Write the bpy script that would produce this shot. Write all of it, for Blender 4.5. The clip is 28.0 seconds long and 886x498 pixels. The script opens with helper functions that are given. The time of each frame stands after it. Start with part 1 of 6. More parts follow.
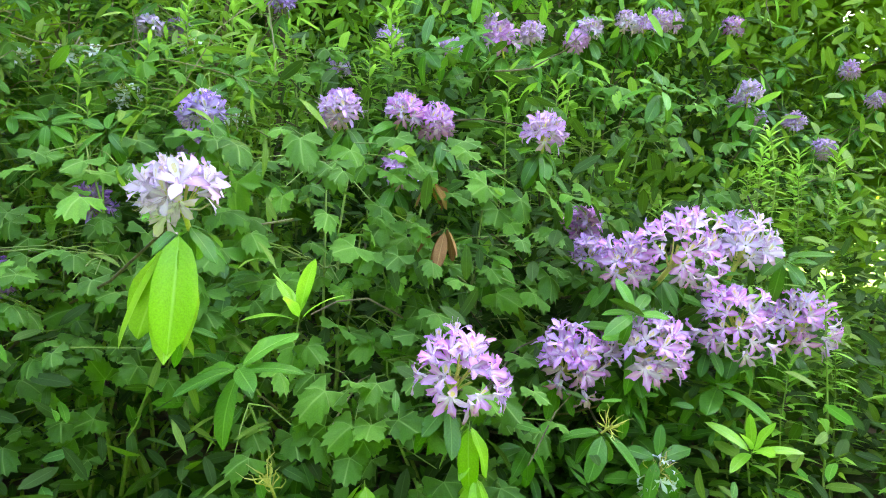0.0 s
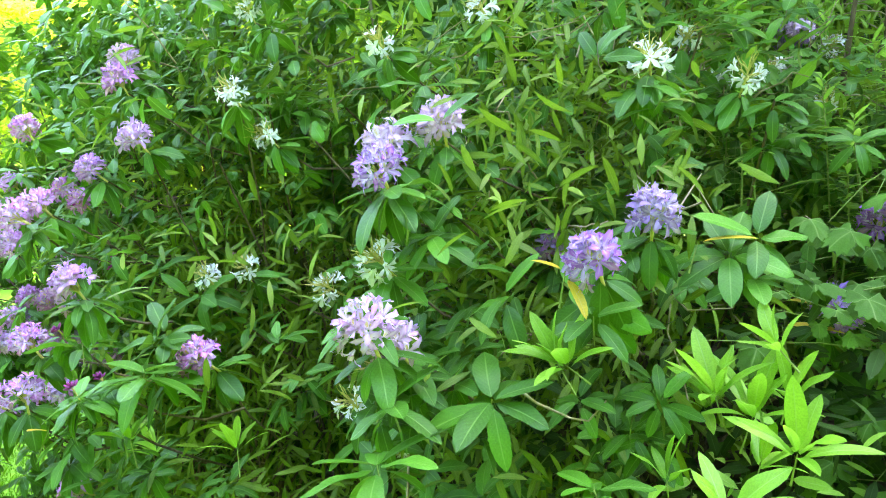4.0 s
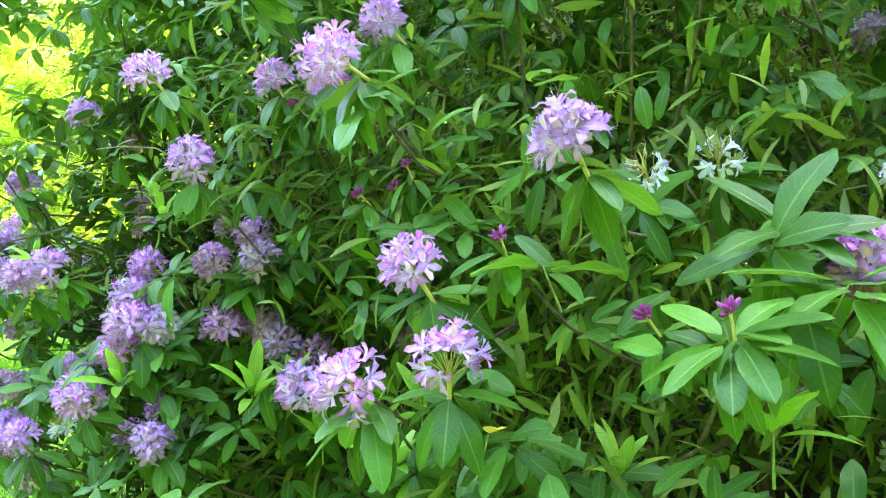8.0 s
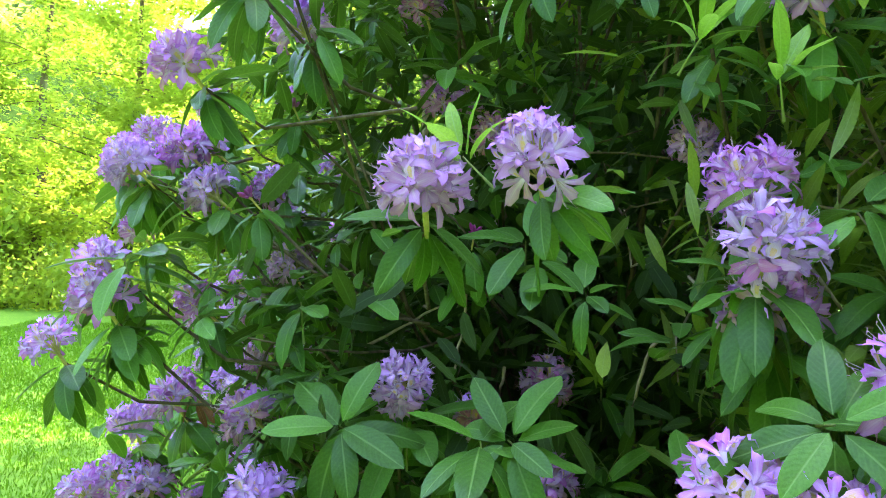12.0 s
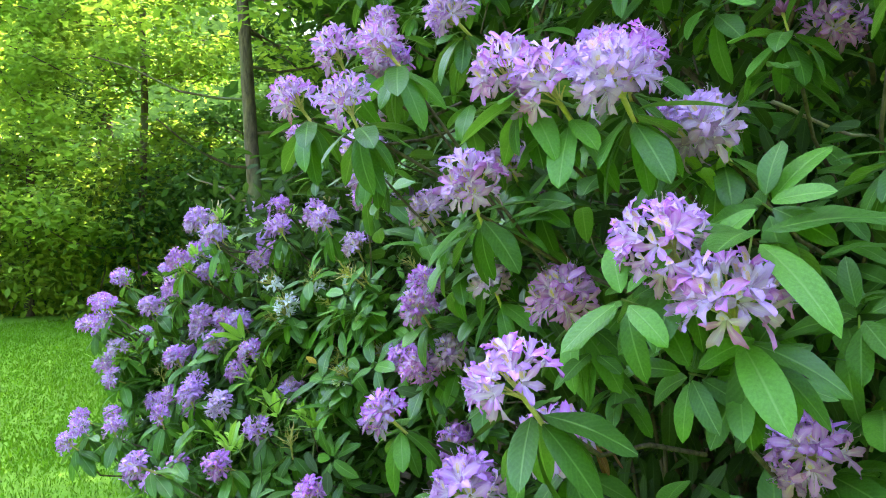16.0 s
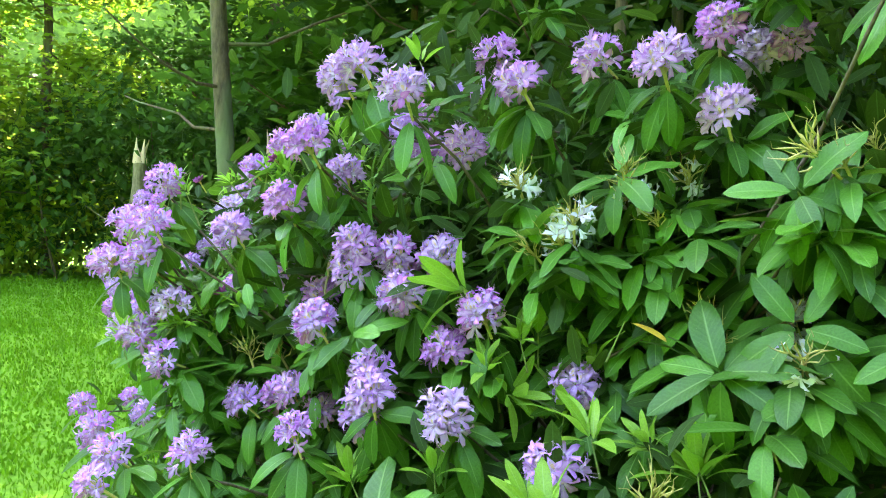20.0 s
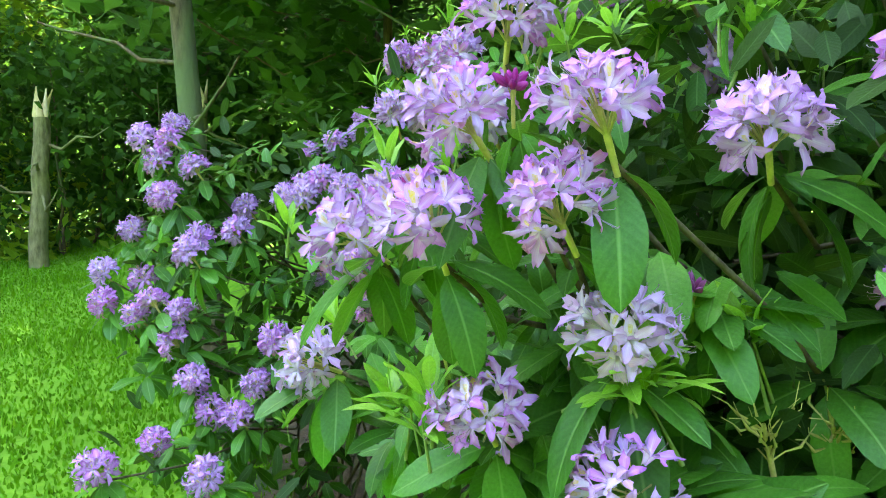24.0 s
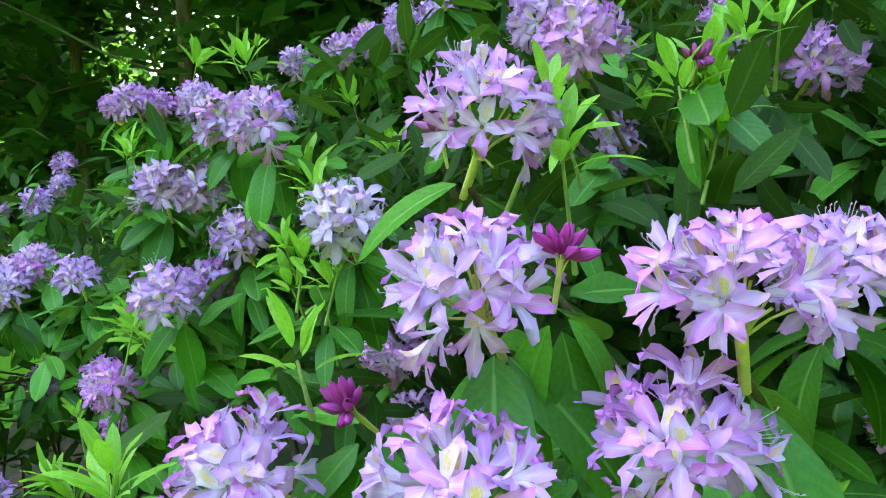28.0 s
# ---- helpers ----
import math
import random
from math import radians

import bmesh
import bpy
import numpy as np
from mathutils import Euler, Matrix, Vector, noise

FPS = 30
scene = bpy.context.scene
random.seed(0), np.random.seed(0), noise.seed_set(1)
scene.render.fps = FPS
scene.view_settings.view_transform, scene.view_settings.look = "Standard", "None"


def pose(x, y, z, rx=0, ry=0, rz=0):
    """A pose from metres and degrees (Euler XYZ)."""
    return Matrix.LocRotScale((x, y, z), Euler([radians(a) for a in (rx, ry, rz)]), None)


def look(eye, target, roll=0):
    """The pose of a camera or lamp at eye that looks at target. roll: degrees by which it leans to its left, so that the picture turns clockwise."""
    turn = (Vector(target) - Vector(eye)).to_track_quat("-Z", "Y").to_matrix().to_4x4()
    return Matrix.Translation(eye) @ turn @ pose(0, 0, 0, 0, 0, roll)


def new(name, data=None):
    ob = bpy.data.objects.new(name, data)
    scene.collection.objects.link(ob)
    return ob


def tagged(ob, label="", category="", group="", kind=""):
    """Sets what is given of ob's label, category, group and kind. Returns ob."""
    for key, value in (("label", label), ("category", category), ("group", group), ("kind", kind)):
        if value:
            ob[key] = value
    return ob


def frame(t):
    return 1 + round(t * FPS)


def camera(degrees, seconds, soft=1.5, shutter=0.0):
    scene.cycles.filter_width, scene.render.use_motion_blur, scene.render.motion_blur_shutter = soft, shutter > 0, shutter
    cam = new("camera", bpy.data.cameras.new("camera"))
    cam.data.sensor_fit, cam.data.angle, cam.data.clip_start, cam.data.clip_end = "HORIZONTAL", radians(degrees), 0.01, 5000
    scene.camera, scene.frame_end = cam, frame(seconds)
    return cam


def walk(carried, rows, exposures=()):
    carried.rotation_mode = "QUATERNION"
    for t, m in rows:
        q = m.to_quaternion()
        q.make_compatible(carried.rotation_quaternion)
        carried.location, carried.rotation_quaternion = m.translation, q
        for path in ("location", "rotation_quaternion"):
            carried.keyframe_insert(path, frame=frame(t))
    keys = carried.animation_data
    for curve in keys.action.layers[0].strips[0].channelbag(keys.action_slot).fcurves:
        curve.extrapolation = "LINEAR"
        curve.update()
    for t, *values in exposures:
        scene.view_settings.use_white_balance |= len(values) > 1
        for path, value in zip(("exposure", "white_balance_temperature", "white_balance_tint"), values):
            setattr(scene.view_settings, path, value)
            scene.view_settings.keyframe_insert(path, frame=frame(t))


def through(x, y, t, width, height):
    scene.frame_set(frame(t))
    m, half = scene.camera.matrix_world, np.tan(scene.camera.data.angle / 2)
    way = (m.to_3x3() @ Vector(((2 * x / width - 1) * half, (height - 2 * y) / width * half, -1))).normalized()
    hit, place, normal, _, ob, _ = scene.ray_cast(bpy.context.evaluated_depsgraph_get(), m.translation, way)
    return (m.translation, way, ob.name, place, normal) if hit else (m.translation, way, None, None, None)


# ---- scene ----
cam = camera(65.3, 28.0, soft=1.0)
# seconds, x, y, z, pitch, lean, yaw
PATH = [
    (0, 0.000, 0.000, 2.012, -2.06, -1.56, -12.71),
    (0.5, -0.119, 0.037, 2.034, -2.19, -0.70, -10.78),
    (1, -0.282, 0.079, 2.042, -2.43, -0.28, -8.38),
    (1.5, -0.483, 0.074, 2.092, -2.59, 0.09, -5.70),
    (2, -0.724, 0.030, 2.116, -2.96, 1.28, 0.02),
    (2.5, -0.996, 0.103, 2.098, -2.65, 1.36, 5.95),
    (3, -1.283, 0.168, 2.106, -2.10, 1.55, 8.33),
    (3.5, -1.508, 0.183, 2.106, -1.88, 1.33, 8.83),
    (4, -1.753, 0.188, 2.100, -1.55, 2.87, 8.89),
    (4.5, -1.972, 0.189, 2.089, -1.29, 1.87, 10.09),
    (6.5, -2.824, 0.535, 1.862, 2.07, 2.93, 4.36),
    (7, -3.064, 0.703, 1.835, 2.65, 1.82, 3.48),
    (7.5, -3.272, 0.874, 1.833, 2.66, 3.53, 0.67),
    (8, -3.510, 1.050, 1.775, 1.98, 3.06, -0.33),
    (8.5, -3.730, 1.302, 1.751, 2.97, 1.57, 1.24),
    (9, -3.912, 1.523, 1.736, 3.59, 2.12, 1.46),
    (9.5, -4.044, 1.671, 1.738, 3.93, 2.29, 2.70),
    (10, -4.199, 1.841, 1.726, 3.86, 1.55, 0.54),
    (10.5, -4.432, 2.035, 1.728, 2.93, 2.00, -1.98),
    (11, -4.658, 2.240, 1.698, 2.40, 0.63, -1.02),
    (11.5, -4.852, 2.419, 1.659, 2.68, -0.01, -1.58),
    (12, -5.076, 2.505, 1.677, 3.29, -2.23, -4.70),
    (12.5, -5.338, 2.592, 1.616, 1.22, -2.09, -6.99),
    (13, -5.674, 2.694, 1.594, -0.47, -1.71, -13.63),
    (13.5, -5.925, 2.753, 1.608, -1.08, -1.82, -19.73),
    (15.5, -6.304, 3.246, 1.651, 0.25, -2.79, -23.41),
    (16, -6.399, 3.419, 1.673, 1.34, 0.26, -27.25),
    (16.5, -6.512, 3.584, 1.678, 0.18, 1.27, -30.18),
    (17, -6.540, 3.792, 1.625, -1.83, 0.62, -30.42),
    (17.5, -6.569, 4.031, 1.604, 0.37, 0.51, -29.72),
    (18, -6.591, 4.311, 1.574, 0.17, -0.29, -31.60),
    (18.5, -6.554, 4.542, 1.535, -1.68, -1.28, -32.13),
    (19, -6.629, 4.814, 1.518, -1.47, -0.84, -34.09),
    (19.5, -6.704, 5.076, 1.491, -1.82, -1.65, -35.35),
    (20, -6.756, 5.269, 1.473, -1.11, -1.41, -35.41),
    (20.5, -6.798, 5.517, 1.450, 0.42, -1.14, -37.05),
    (22.5, -6.901, 6.338, 1.403, -3.31, 1.47, -42.78),
    (23, -6.894, 6.536, 1.385, -4.20, 1.23, -41.52),
    (23.5, -6.878, 6.741, 1.401, -2.52, 0.38, -42.61),
    (24, -6.860, 6.892, 1.394, -3.82, -0.31, -43.60),
    (24.5, -6.890, 7.010, 1.400, -3.55, 0.35, -47.43),
    (25, -6.934, 7.099, 1.434, -2.48, -0.58, -52.57),
    (25.5, -6.988, 7.160, 1.481, -2.25, -0.88, -55.40),
    (26, -7.009, 7.211, 1.506, -1.79, -0.44, -56.83),
    (26.5, -6.987, 7.224, 1.537, -1.51, 0.09, -58.70),
    (27, -6.908, 7.228, 1.544, -2.06, 1.64, -62.32),
    (27.5, -6.817, 7.236, 1.543, -2.53, 2.83, -65.89),
    (28, -6.745, 7.262, 1.537, -2.31, 3.05, -67.16),
]
walk(cam, [(t, pose(x, y, z, 90 + p, r, w)) for t, x, y, z, p, r, w in PATH], exposures=[
    (0.0, 4.62, 7500, 14), (2.0, 4.68, 7700, 14), (4.5, 4.75, 7000, 16), (8.0, 4.8, 6600, 27), (11.0, 4.46, 6300, 32), (13.0, 4.25, 6400, 36),
    (16.0, 4.35, 6400, 33), (18.0, 4.4, 6700, 26), (19.0, 4.58, 6800, 27), (20.0, 4.66, 6900, 22), (23.0, 4.5, 7000, 12), (26.0, 4.36, 6900, 9), (27.0, 4.48, 6900, 6), (28.0, 4.18, 6800, 3)])

# ---- sky and sun ----
SUN_AZ, SUN_EL = radians(35), radians(52)   # from +y towards +x
world = bpy.data.worlds.new("world")
scene.world = world
world.use_nodes = True
wn = world.node_tree
sky = wn.nodes.new("ShaderNodeTexSky")
sky.sky_type = "NISHITA"
sky.sun_disc = False
sky.sun_elevation, sky.sun_rotation = SUN_EL, SUN_AZ
sky.air_density, sky.dust_density = 1.0, 2.0
wn.links.new(sky.outputs[0], wn.nodes["Background"].inputs[0])
wn.nodes["Background"].inputs[1].default_value = 0.15
sun = new("sun", bpy.data.lights.new("sun", "SUN"))
sun.data.energy, sun.data.angle, sun.data.color = 2.6, radians(0.6), (1.0, 0.94, 0.82)
toward = Vector((math.sin(SUN_AZ) * math.cos(SUN_EL), math.cos(SUN_AZ) * math.cos(SUN_EL), math.sin(SUN_EL)))
sun.matrix_world = look(toward * 60, (0, 0, 0))

# ---- materials ----
def node_mat(name, rough=0.5, spec=0.4):
    m = bpy.data.materials.new(name)
    m.use_nodes = True
    b = m.node_tree.nodes["Principled BSDF"]
    b.inputs["Roughness"].default_value = rough
    b.inputs["Specular IOR Level"].default_value = spec
    return m, m.node_tree, b


def add(nt, kind, **values):
    n = nt.nodes.new(kind)
    for key, value in values.items():
        n.inputs[key.replace("_", " ")].default_value = value
    return n


def ramp(nt, source, stops):
    r = nt.nodes.new("ShaderNodeValToRGB")
    e = r.color_ramp.elements
    while len(e) < len(stops):
        e.new(0.5)
    for el, (p, c) in zip(e, stops):
        el.position, el.color = p, (*c, 1)
    nt.links.new(source, r.inputs[0])
    return r


def mix(nt, fac, a, b, how="MIX"):
    n = nt.nodes.new("ShaderNodeMix")
    n.data_type, n.blend_type = "RGBA", how
    for socket, value in ((n.inputs["Factor"], fac), (n.inputs["A"], a), (n.inputs["B"], b)):
        if isinstance(value, (int, float)):
            socket.default_value = value
        elif isinstance(value, tuple):
            socket.default_value = (*value, 1)
        else:
            nt.links.new(value, socket)
    return n.outputs["Result"]


def calc(nt, how, a, b=None, c=None):
    n = nt.nodes.new("ShaderNodeMath")
    n.operation = how
    for socket, value in zip(n.inputs, (a, b, c)):
        if value is None:
            continue
        if isinstance(value, (int, float)):
            socket.default_value = value
        else:
            nt.links.new(value, socket)
    return n.outputs[0]


def bump(nt, b, height, strength, distance):
    n = add(nt, "ShaderNodeBump", Strength=strength, Distance=distance)
    nt.links.new(height, n.inputs["Height"])
    nt.links.new(n.outputs[0], b.inputs["Normal"])


def leaf_material(name, dark, light, rib, glow, rough=0.38, through=0.3, spots=None, spec=0.4):
    """A leaf blade: tone by leaf and by patch, a pale midrib with side veins, light that passes through."""
    m, nt, b = node_mat(name, rough, spec)
    info = nt.nodes.new("ShaderNodeObjectInfo")
    geo = nt.nodes.new("ShaderNodeNewGeometry")
    uv = nt.nodes.new("ShaderNodeUVMap")
    sep = nt.nodes.new("ShaderNodeSeparateXYZ")
    nt.links.new(uv.outputs[0], sep.inputs[0])
    tone = calc(nt, "FRACT", calc(nt, "ADD", info.outputs["Random"], geo.outputs["Random Per Island"]))
    patch = add(nt, "ShaderNodeTexNoise", Scale=38.0, Detail=3.0)
    nt.links.new(geo.outputs["Position"], patch.inputs["Vector"])
    col = ramp(nt, tone, [(0.0, dark), (0.6, tuple(0.68 * p + 0.32 * q for p, q in zip(dark, light))), (1.0, light)])
    col = mix(nt, calc(nt, "MULTIPLY", patch.outputs[0], 0.4), col.outputs[0], light)
    fine = add(nt, "ShaderNodeTexNoise", Scale=260.0, Detail=3.0, Roughness=0.7)
    nt.links.new(geo.outputs["Position"], fine.inputs["Vector"])
    col = mix(nt, 1.0, col, ramp(nt, fine.outputs[0], [(0.3, (0.72, 0.74, 0.7)), (0.7, (1.25, 1.22, 1.2))]).outputs[0], "MULTIPLY")
    off = calc(nt, "ABSOLUTE", calc(nt, "SUBTRACT", sep.outputs[0], 0.5))
    line = ramp(nt, off, [(0.012, (1, 1, 1)), (0.05, (0, 0, 0))]).outputs[0]
    vein = calc(nt, "SINE", calc(nt, "MULTIPLY", calc(nt, "SUBTRACT", sep.outputs[1], calc(nt, "MULTIPLY", off, 0.45)), 70.0))
    thin = calc(nt, "MULTIPLY", calc(nt, "SMOOTH_MIN", calc(nt, "MAXIMUM", vein, 0.0), 1.0, 0.1), 0.07)
    col = mix(nt, calc(nt, "MAXIMUM", calc(nt, "MULTIPLY", line, 0.6), thin), col, rib)
    if spots:
        speck = add(nt, "ShaderNodeTexNoise", Scale=70.0, Detail=4.0)
        nt.links.new(geo.outputs["Position"], speck.inputs["Vector"])
        col = mix(nt, calc(nt, "MULTIPLY", calc(nt, "GREATER_THAN", speck.outputs[0], 0.66), 0.6), col, spots)
    nt.links.new(col, b.inputs["Base Color"])
    bump(nt, b, calc(nt, "ADD", calc(nt, "SUBTRACT", calc(nt, "MULTIPLY", vein, 0.3), calc(nt, "MULTIPLY", line, 2.0)), calc(nt, "MULTIPLY", fine.outputs[0], 2.0)), 0.35, 0.0008)
    tr = nt.nodes.new("ShaderNodeBsdfTranslucent")
    nt.links.new(mix(nt, 0.65, col, glow), tr.inputs[0])
    ms = nt.nodes.new("ShaderNodeMixShader")
    ms.inputs[0].default_value = through
    nt.links.new(b.outputs[0], ms.inputs[1])
    nt.links.new(tr.outputs[0], ms.inputs[2])
    nt.links.new(ms.outputs[0], nt.nodes["Material Output"].inputs[0])
    return m


def petal_material(name, throat, body, edge, blotch, swing=0.04):
    """Petals: pale throat, stronger edge, a freckled blotch on the upper petal; the tint differs by flower."""
    m, nt, b = node_mat(name, 0.55, 0.25)
    info = nt.nodes.new("ShaderNodeObjectInfo")
    geo = nt.nodes.new("ShaderNodeNewGeometry")
    uv = nt.nodes.new("ShaderNodeUVMap")
    sep = nt.nodes.new("ShaderNodeSeparateXYZ")
    nt.links.new(uv.outputs[0], sep.inputs[0])
    along = calc(nt, "FRACT", sep.outputs[1])
    upper = calc(nt, "GREATER_THAN", sep.outputs[1], 1.0)
    off = calc(nt, "ABSOLUTE", calc(nt, "SUBTRACT", sep.outputs[0], 0.5))
    col = ramp(nt, along, [(0.0, throat), (0.12, throat), (0.36, body), (0.85, body), (1.0, edge)]).outputs[0]
    col = mix(nt, ramp(nt, off, [(0.25, (0, 0, 0)), (0.5, (0.45, 0.45, 0.45))]).outputs[0], col, edge)
    stripe = calc(nt, "MULTIPLY", ramp(nt, off, [(0.0, (1, 1, 1)), (0.2, (0, 0, 0))]).outputs[0], ramp(nt, along, [(0.3, (0.6, 0.6, 0.6)), (0.8, (0.0, 0.0, 0.0))]).outputs[0])
    col = mix(nt, stripe, col, throat)
    col = mix(nt, calc(nt, "MULTIPLY", upper, ramp(nt, along, [(0.55, (0.55, 0.55, 0.55)), (0.95, (0.0, 0.0, 0.0))]).outputs[0]), col, throat)
    streak = calc(nt, "SINE", calc(nt, "ADD", calc(nt, "MULTIPLY", sep.outputs[0], 44.0), calc(nt, "MULTIPLY", along, 5.0)))
    col = mix(nt, calc(nt, "MULTIPLY", calc(nt, "MAXIMUM", streak, 0.0), 0.22), col, edge)
    freckle = add(nt, "ShaderNodeTexNoise", Scale=420.0, Detail=2.0)
    nt.links.new(geo.outputs["Position"], freckle.inputs["Vector"])
    here = calc(nt, "MULTIPLY", upper, calc(nt, "MULTIPLY", calc(nt, "LESS_THAN", off, 0.2), calc(nt, "LESS_THAN", calc(nt, "ABSOLUTE", calc(nt, "SUBTRACT", along, 0.5)), 0.19)))
    col = mix(nt, calc(nt, "MULTIPLY", here, calc(nt, "MULTIPLY", freckle.outputs[0], 1.25)), col, blotch)
    hue = nt.nodes.new("ShaderNodeHueSaturation")
    rnd = calc(nt, "FRACT", calc(nt, "ADD", info.outputs["Random"], calc(nt, "MULTIPLY", geo.outputs["Random Per Island"], 0.35)))
    nt.links.new(calc(nt, "ADD", 0.5 - swing / 2, calc(nt, "MULTIPLY", rnd, swing)), hue.inputs["Hue"])
    nt.links.new(calc(nt, "ADD", 0.8, calc(nt, "MULTIPLY", rnd, 0.35)), hue.inputs["Saturation"])
    nt.links.new(calc(nt, "ADD", 0.86, calc(nt, "MULTIPLY", calc(nt, "FRACT", calc(nt, "MULTIPLY", rnd, 7.3)), 0.28)), hue.inputs["Value"])
    nt.links.new(col, hue.inputs["Color"])
    nt.links.new(hue.outputs[0], b.inputs["Base Color"])
    crinkle = add(nt, "ShaderNodeTexNoise", Scale=160.0, Detail=2.0)
    nt.links.new(geo.outputs["Position"], crinkle.inputs["Vector"])
    bump(nt, b, crinkle.outputs[0], 0.35, 0.002)
    tr = nt.nodes.new("ShaderNodeBsdfTranslucent")
    nt.links.new(hue.outputs[0], tr.inputs[0])
    ms = nt.nodes.new("ShaderNodeMixShader")
    ms.inputs[0].default_value = 0.32
    nt.links.new(b.outputs[0], ms.inputs[1])
    nt.links.new(tr.outputs[0], ms.inputs[2])
    nt.links.new(ms.outputs[0], nt.nodes["Material Output"].inputs[0])
    return m


def rough_material(name, a, c, scale, rough=0.85, depth=0.01, stretch=(1, 1, 1), patch=None):
    """Bark, wood, soil: two scales of tone and a relief."""
    m, nt, b = node_mat(name, rough, 0.2)
    geo = nt.nodes.new("ShaderNodeNewGeometry")
    mp = nt.nodes.new("ShaderNodeMapping")
    mp.inputs["Scale"].default_value = stretch
    nt.links.new(geo.outputs["Position"], mp.inputs[0])
    fine = add(nt, "ShaderNodeTexNoise", Scale=scale, Detail=6.0, Roughness=0.65)
    wide = add(nt, "ShaderNodeTexNoise", Scale=scale * 0.13, Detail=3.0)
    for n in (fine, wide):
        nt.links.new(mp.outputs[0], n.inputs["Vector"])
    col = ramp(nt, fine.outputs[0], [(0.32, a), (0.68, c)]).outputs[0]
    if patch:
        col = mix(nt, ramp(nt, wide.outputs[0], [(0.48, (0, 0, 0)), (0.6, (1, 1, 1))]).outputs[0], col, patch)
    nt.links.new(col, b.inputs["Base Color"])
    bump(nt, b, fine.outputs[0], 0.8, depth)
    return m


M_LEAF = leaf_material("rhododendron_leaf", (0.016, 0.066, 0.010), (0.088, 0.27, 0.024), (0.20, 0.38, 0.08), (0.26, 0.56, 0.03), 0.38, 0.22, None, 0.22)
M_BRUSH = leaf_material("thicket_leaf", (0.06, 0.115, 0.012), (0.19, 0.29, 0.033), (0.2, 0.3, 0.07), (0.28, 0.5, 0.03), 0.5, 0.3, None, 0.25)
# inner leaves: the shade between leaves is put into this very dark green
M_FILL = leaf_material("shaded_inner_leaf", (0.013, 0.033, 0.008), (0.04, 0.085, 0.015), (0.08, 0.16, 0.04), (0.16, 0.36, 0.02), 0.6, 0.2, None, 0.12)
M_YOUNG = leaf_material("young_leaf", (0.16, 0.36, 0.025), (0.30, 0.54, 0.05), (0.35, 0.55, 0.14), (0.35, 0.7, 0.05), 0.4, 0.4)
M_LIME = leaf_material("lime_leaf", (0.16, 0.38, 0.012), (0.30, 0.52, 0.022), (0.45, 0.6, 0.16), (0.5, 0.75, 0.06), 0.35, 0.4)
M_YELLOW = leaf_material("dying_leaf", (0.55, 0.36, 0.02), (0.72, 0.5, 0.05), (0.6, 0.5, 0.2), (0.8, 0.6, 0.05), 0.5, 0.35, (0.22, 0.09, 0.02))
M_DEAD = leaf_material("dead_leaf", (0.16, 0.06, 0.02), (0.34, 0.15, 0.06), (0.4, 0.22, 0.1), (0.4, 0.15, 0.05), 0.8, 0.15)
M_LOBED = leaf_material("lobed_leaf", (0.018, 0.068, 0.012), (0.115, 0.27, 0.036), (0.25, 0.38, 0.1), (0.32, 0.58, 0.05), 0.65, 0.35, None, 0.2)
M_HERB = leaf_material("herb_leaf", (0.12, 0.30, 0.02), (0.27, 0.50, 0.05), (0.30, 0.45, 0.14), (0.40, 0.68, 0.08), 0.55, 0.4)
# one tree leaf in three tones; sun and shade are put into the latter two
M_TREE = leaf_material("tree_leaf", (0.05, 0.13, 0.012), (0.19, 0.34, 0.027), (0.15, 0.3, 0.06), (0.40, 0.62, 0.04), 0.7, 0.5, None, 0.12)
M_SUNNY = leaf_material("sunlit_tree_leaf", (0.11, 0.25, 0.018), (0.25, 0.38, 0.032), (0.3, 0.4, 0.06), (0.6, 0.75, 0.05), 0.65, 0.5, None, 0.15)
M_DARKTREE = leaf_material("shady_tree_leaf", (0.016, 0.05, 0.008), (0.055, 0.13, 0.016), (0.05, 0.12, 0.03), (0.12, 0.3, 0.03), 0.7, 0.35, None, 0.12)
M_GRASS = leaf_material("grass_blade", (0.045, 0.165, 0.006), (0.12, 0.30, 0.011), (0.14, 0.32, 0.03), (0.22, 0.5, 0.012), 0.7, 0.4, None, 0.06)
M_PETAL = petal_material("mauve_petal", (0.89, 0.73, 0.91), (0.65, 0.31, 0.72), (0.49, 0.165, 0.58), (0.78, 0.50, 0.04), 0.045)
M_VIOLET = petal_material("violet_petal", (0.82, 0.68, 0.92), (0.47, 0.25, 0.70), (0.34, 0.13, 0.58), (0.6, 0.42, 0.06), 0.03)
M_WHITE = petal_material("faded_petal", (0.9, 0.9, 0.9), (0.80, 0.78, 0.86), (0.72, 0.68, 0.82), (0.7, 0.6, 0.3), 0.02)
M_PALE = petal_material("pale_petal", (0.86, 0.72, 0.88), (0.68, 0.43, 0.73), (0.52, 0.26, 0.60), (0.66, 0.48, 0.06), 0.03)
M_BUD = petal_material("bud_petal", (0.35, 0.06, 0.25), (0.42, 0.06, 0.32), (0.5, 0.12, 0.42), (0.4, 0.06, 0.3))
M_STAMEN = rough_material("stamen", (0.52, 0.30, 0.48), (0.72, 0.52, 0.64), 90, 0.6, 0.0005)
M_STALK = rough_material("flower_stalk", (0.36, 0.36, 0.08), (0.60, 0.48, 0.16), 120, 0.6, 0.0005)
M_PALETWIG = rough_material("bare_branch_bark", (0.20, 0.15, 0.09), (0.42, 0.34, 0.22), 60, 0.85, 0.003, (1, 1, 0.4))
# bark made paler and yellower: sunlight on the trunks is put into its colour
M_SUNBARK = rough_material("sunlit_bark", (0.10, 0.085, 0.04), (0.30, 0.25, 0.13), 16, 0.9, 0.02, (1, 1, 0.3), (0.2, 0.21, 0.09))
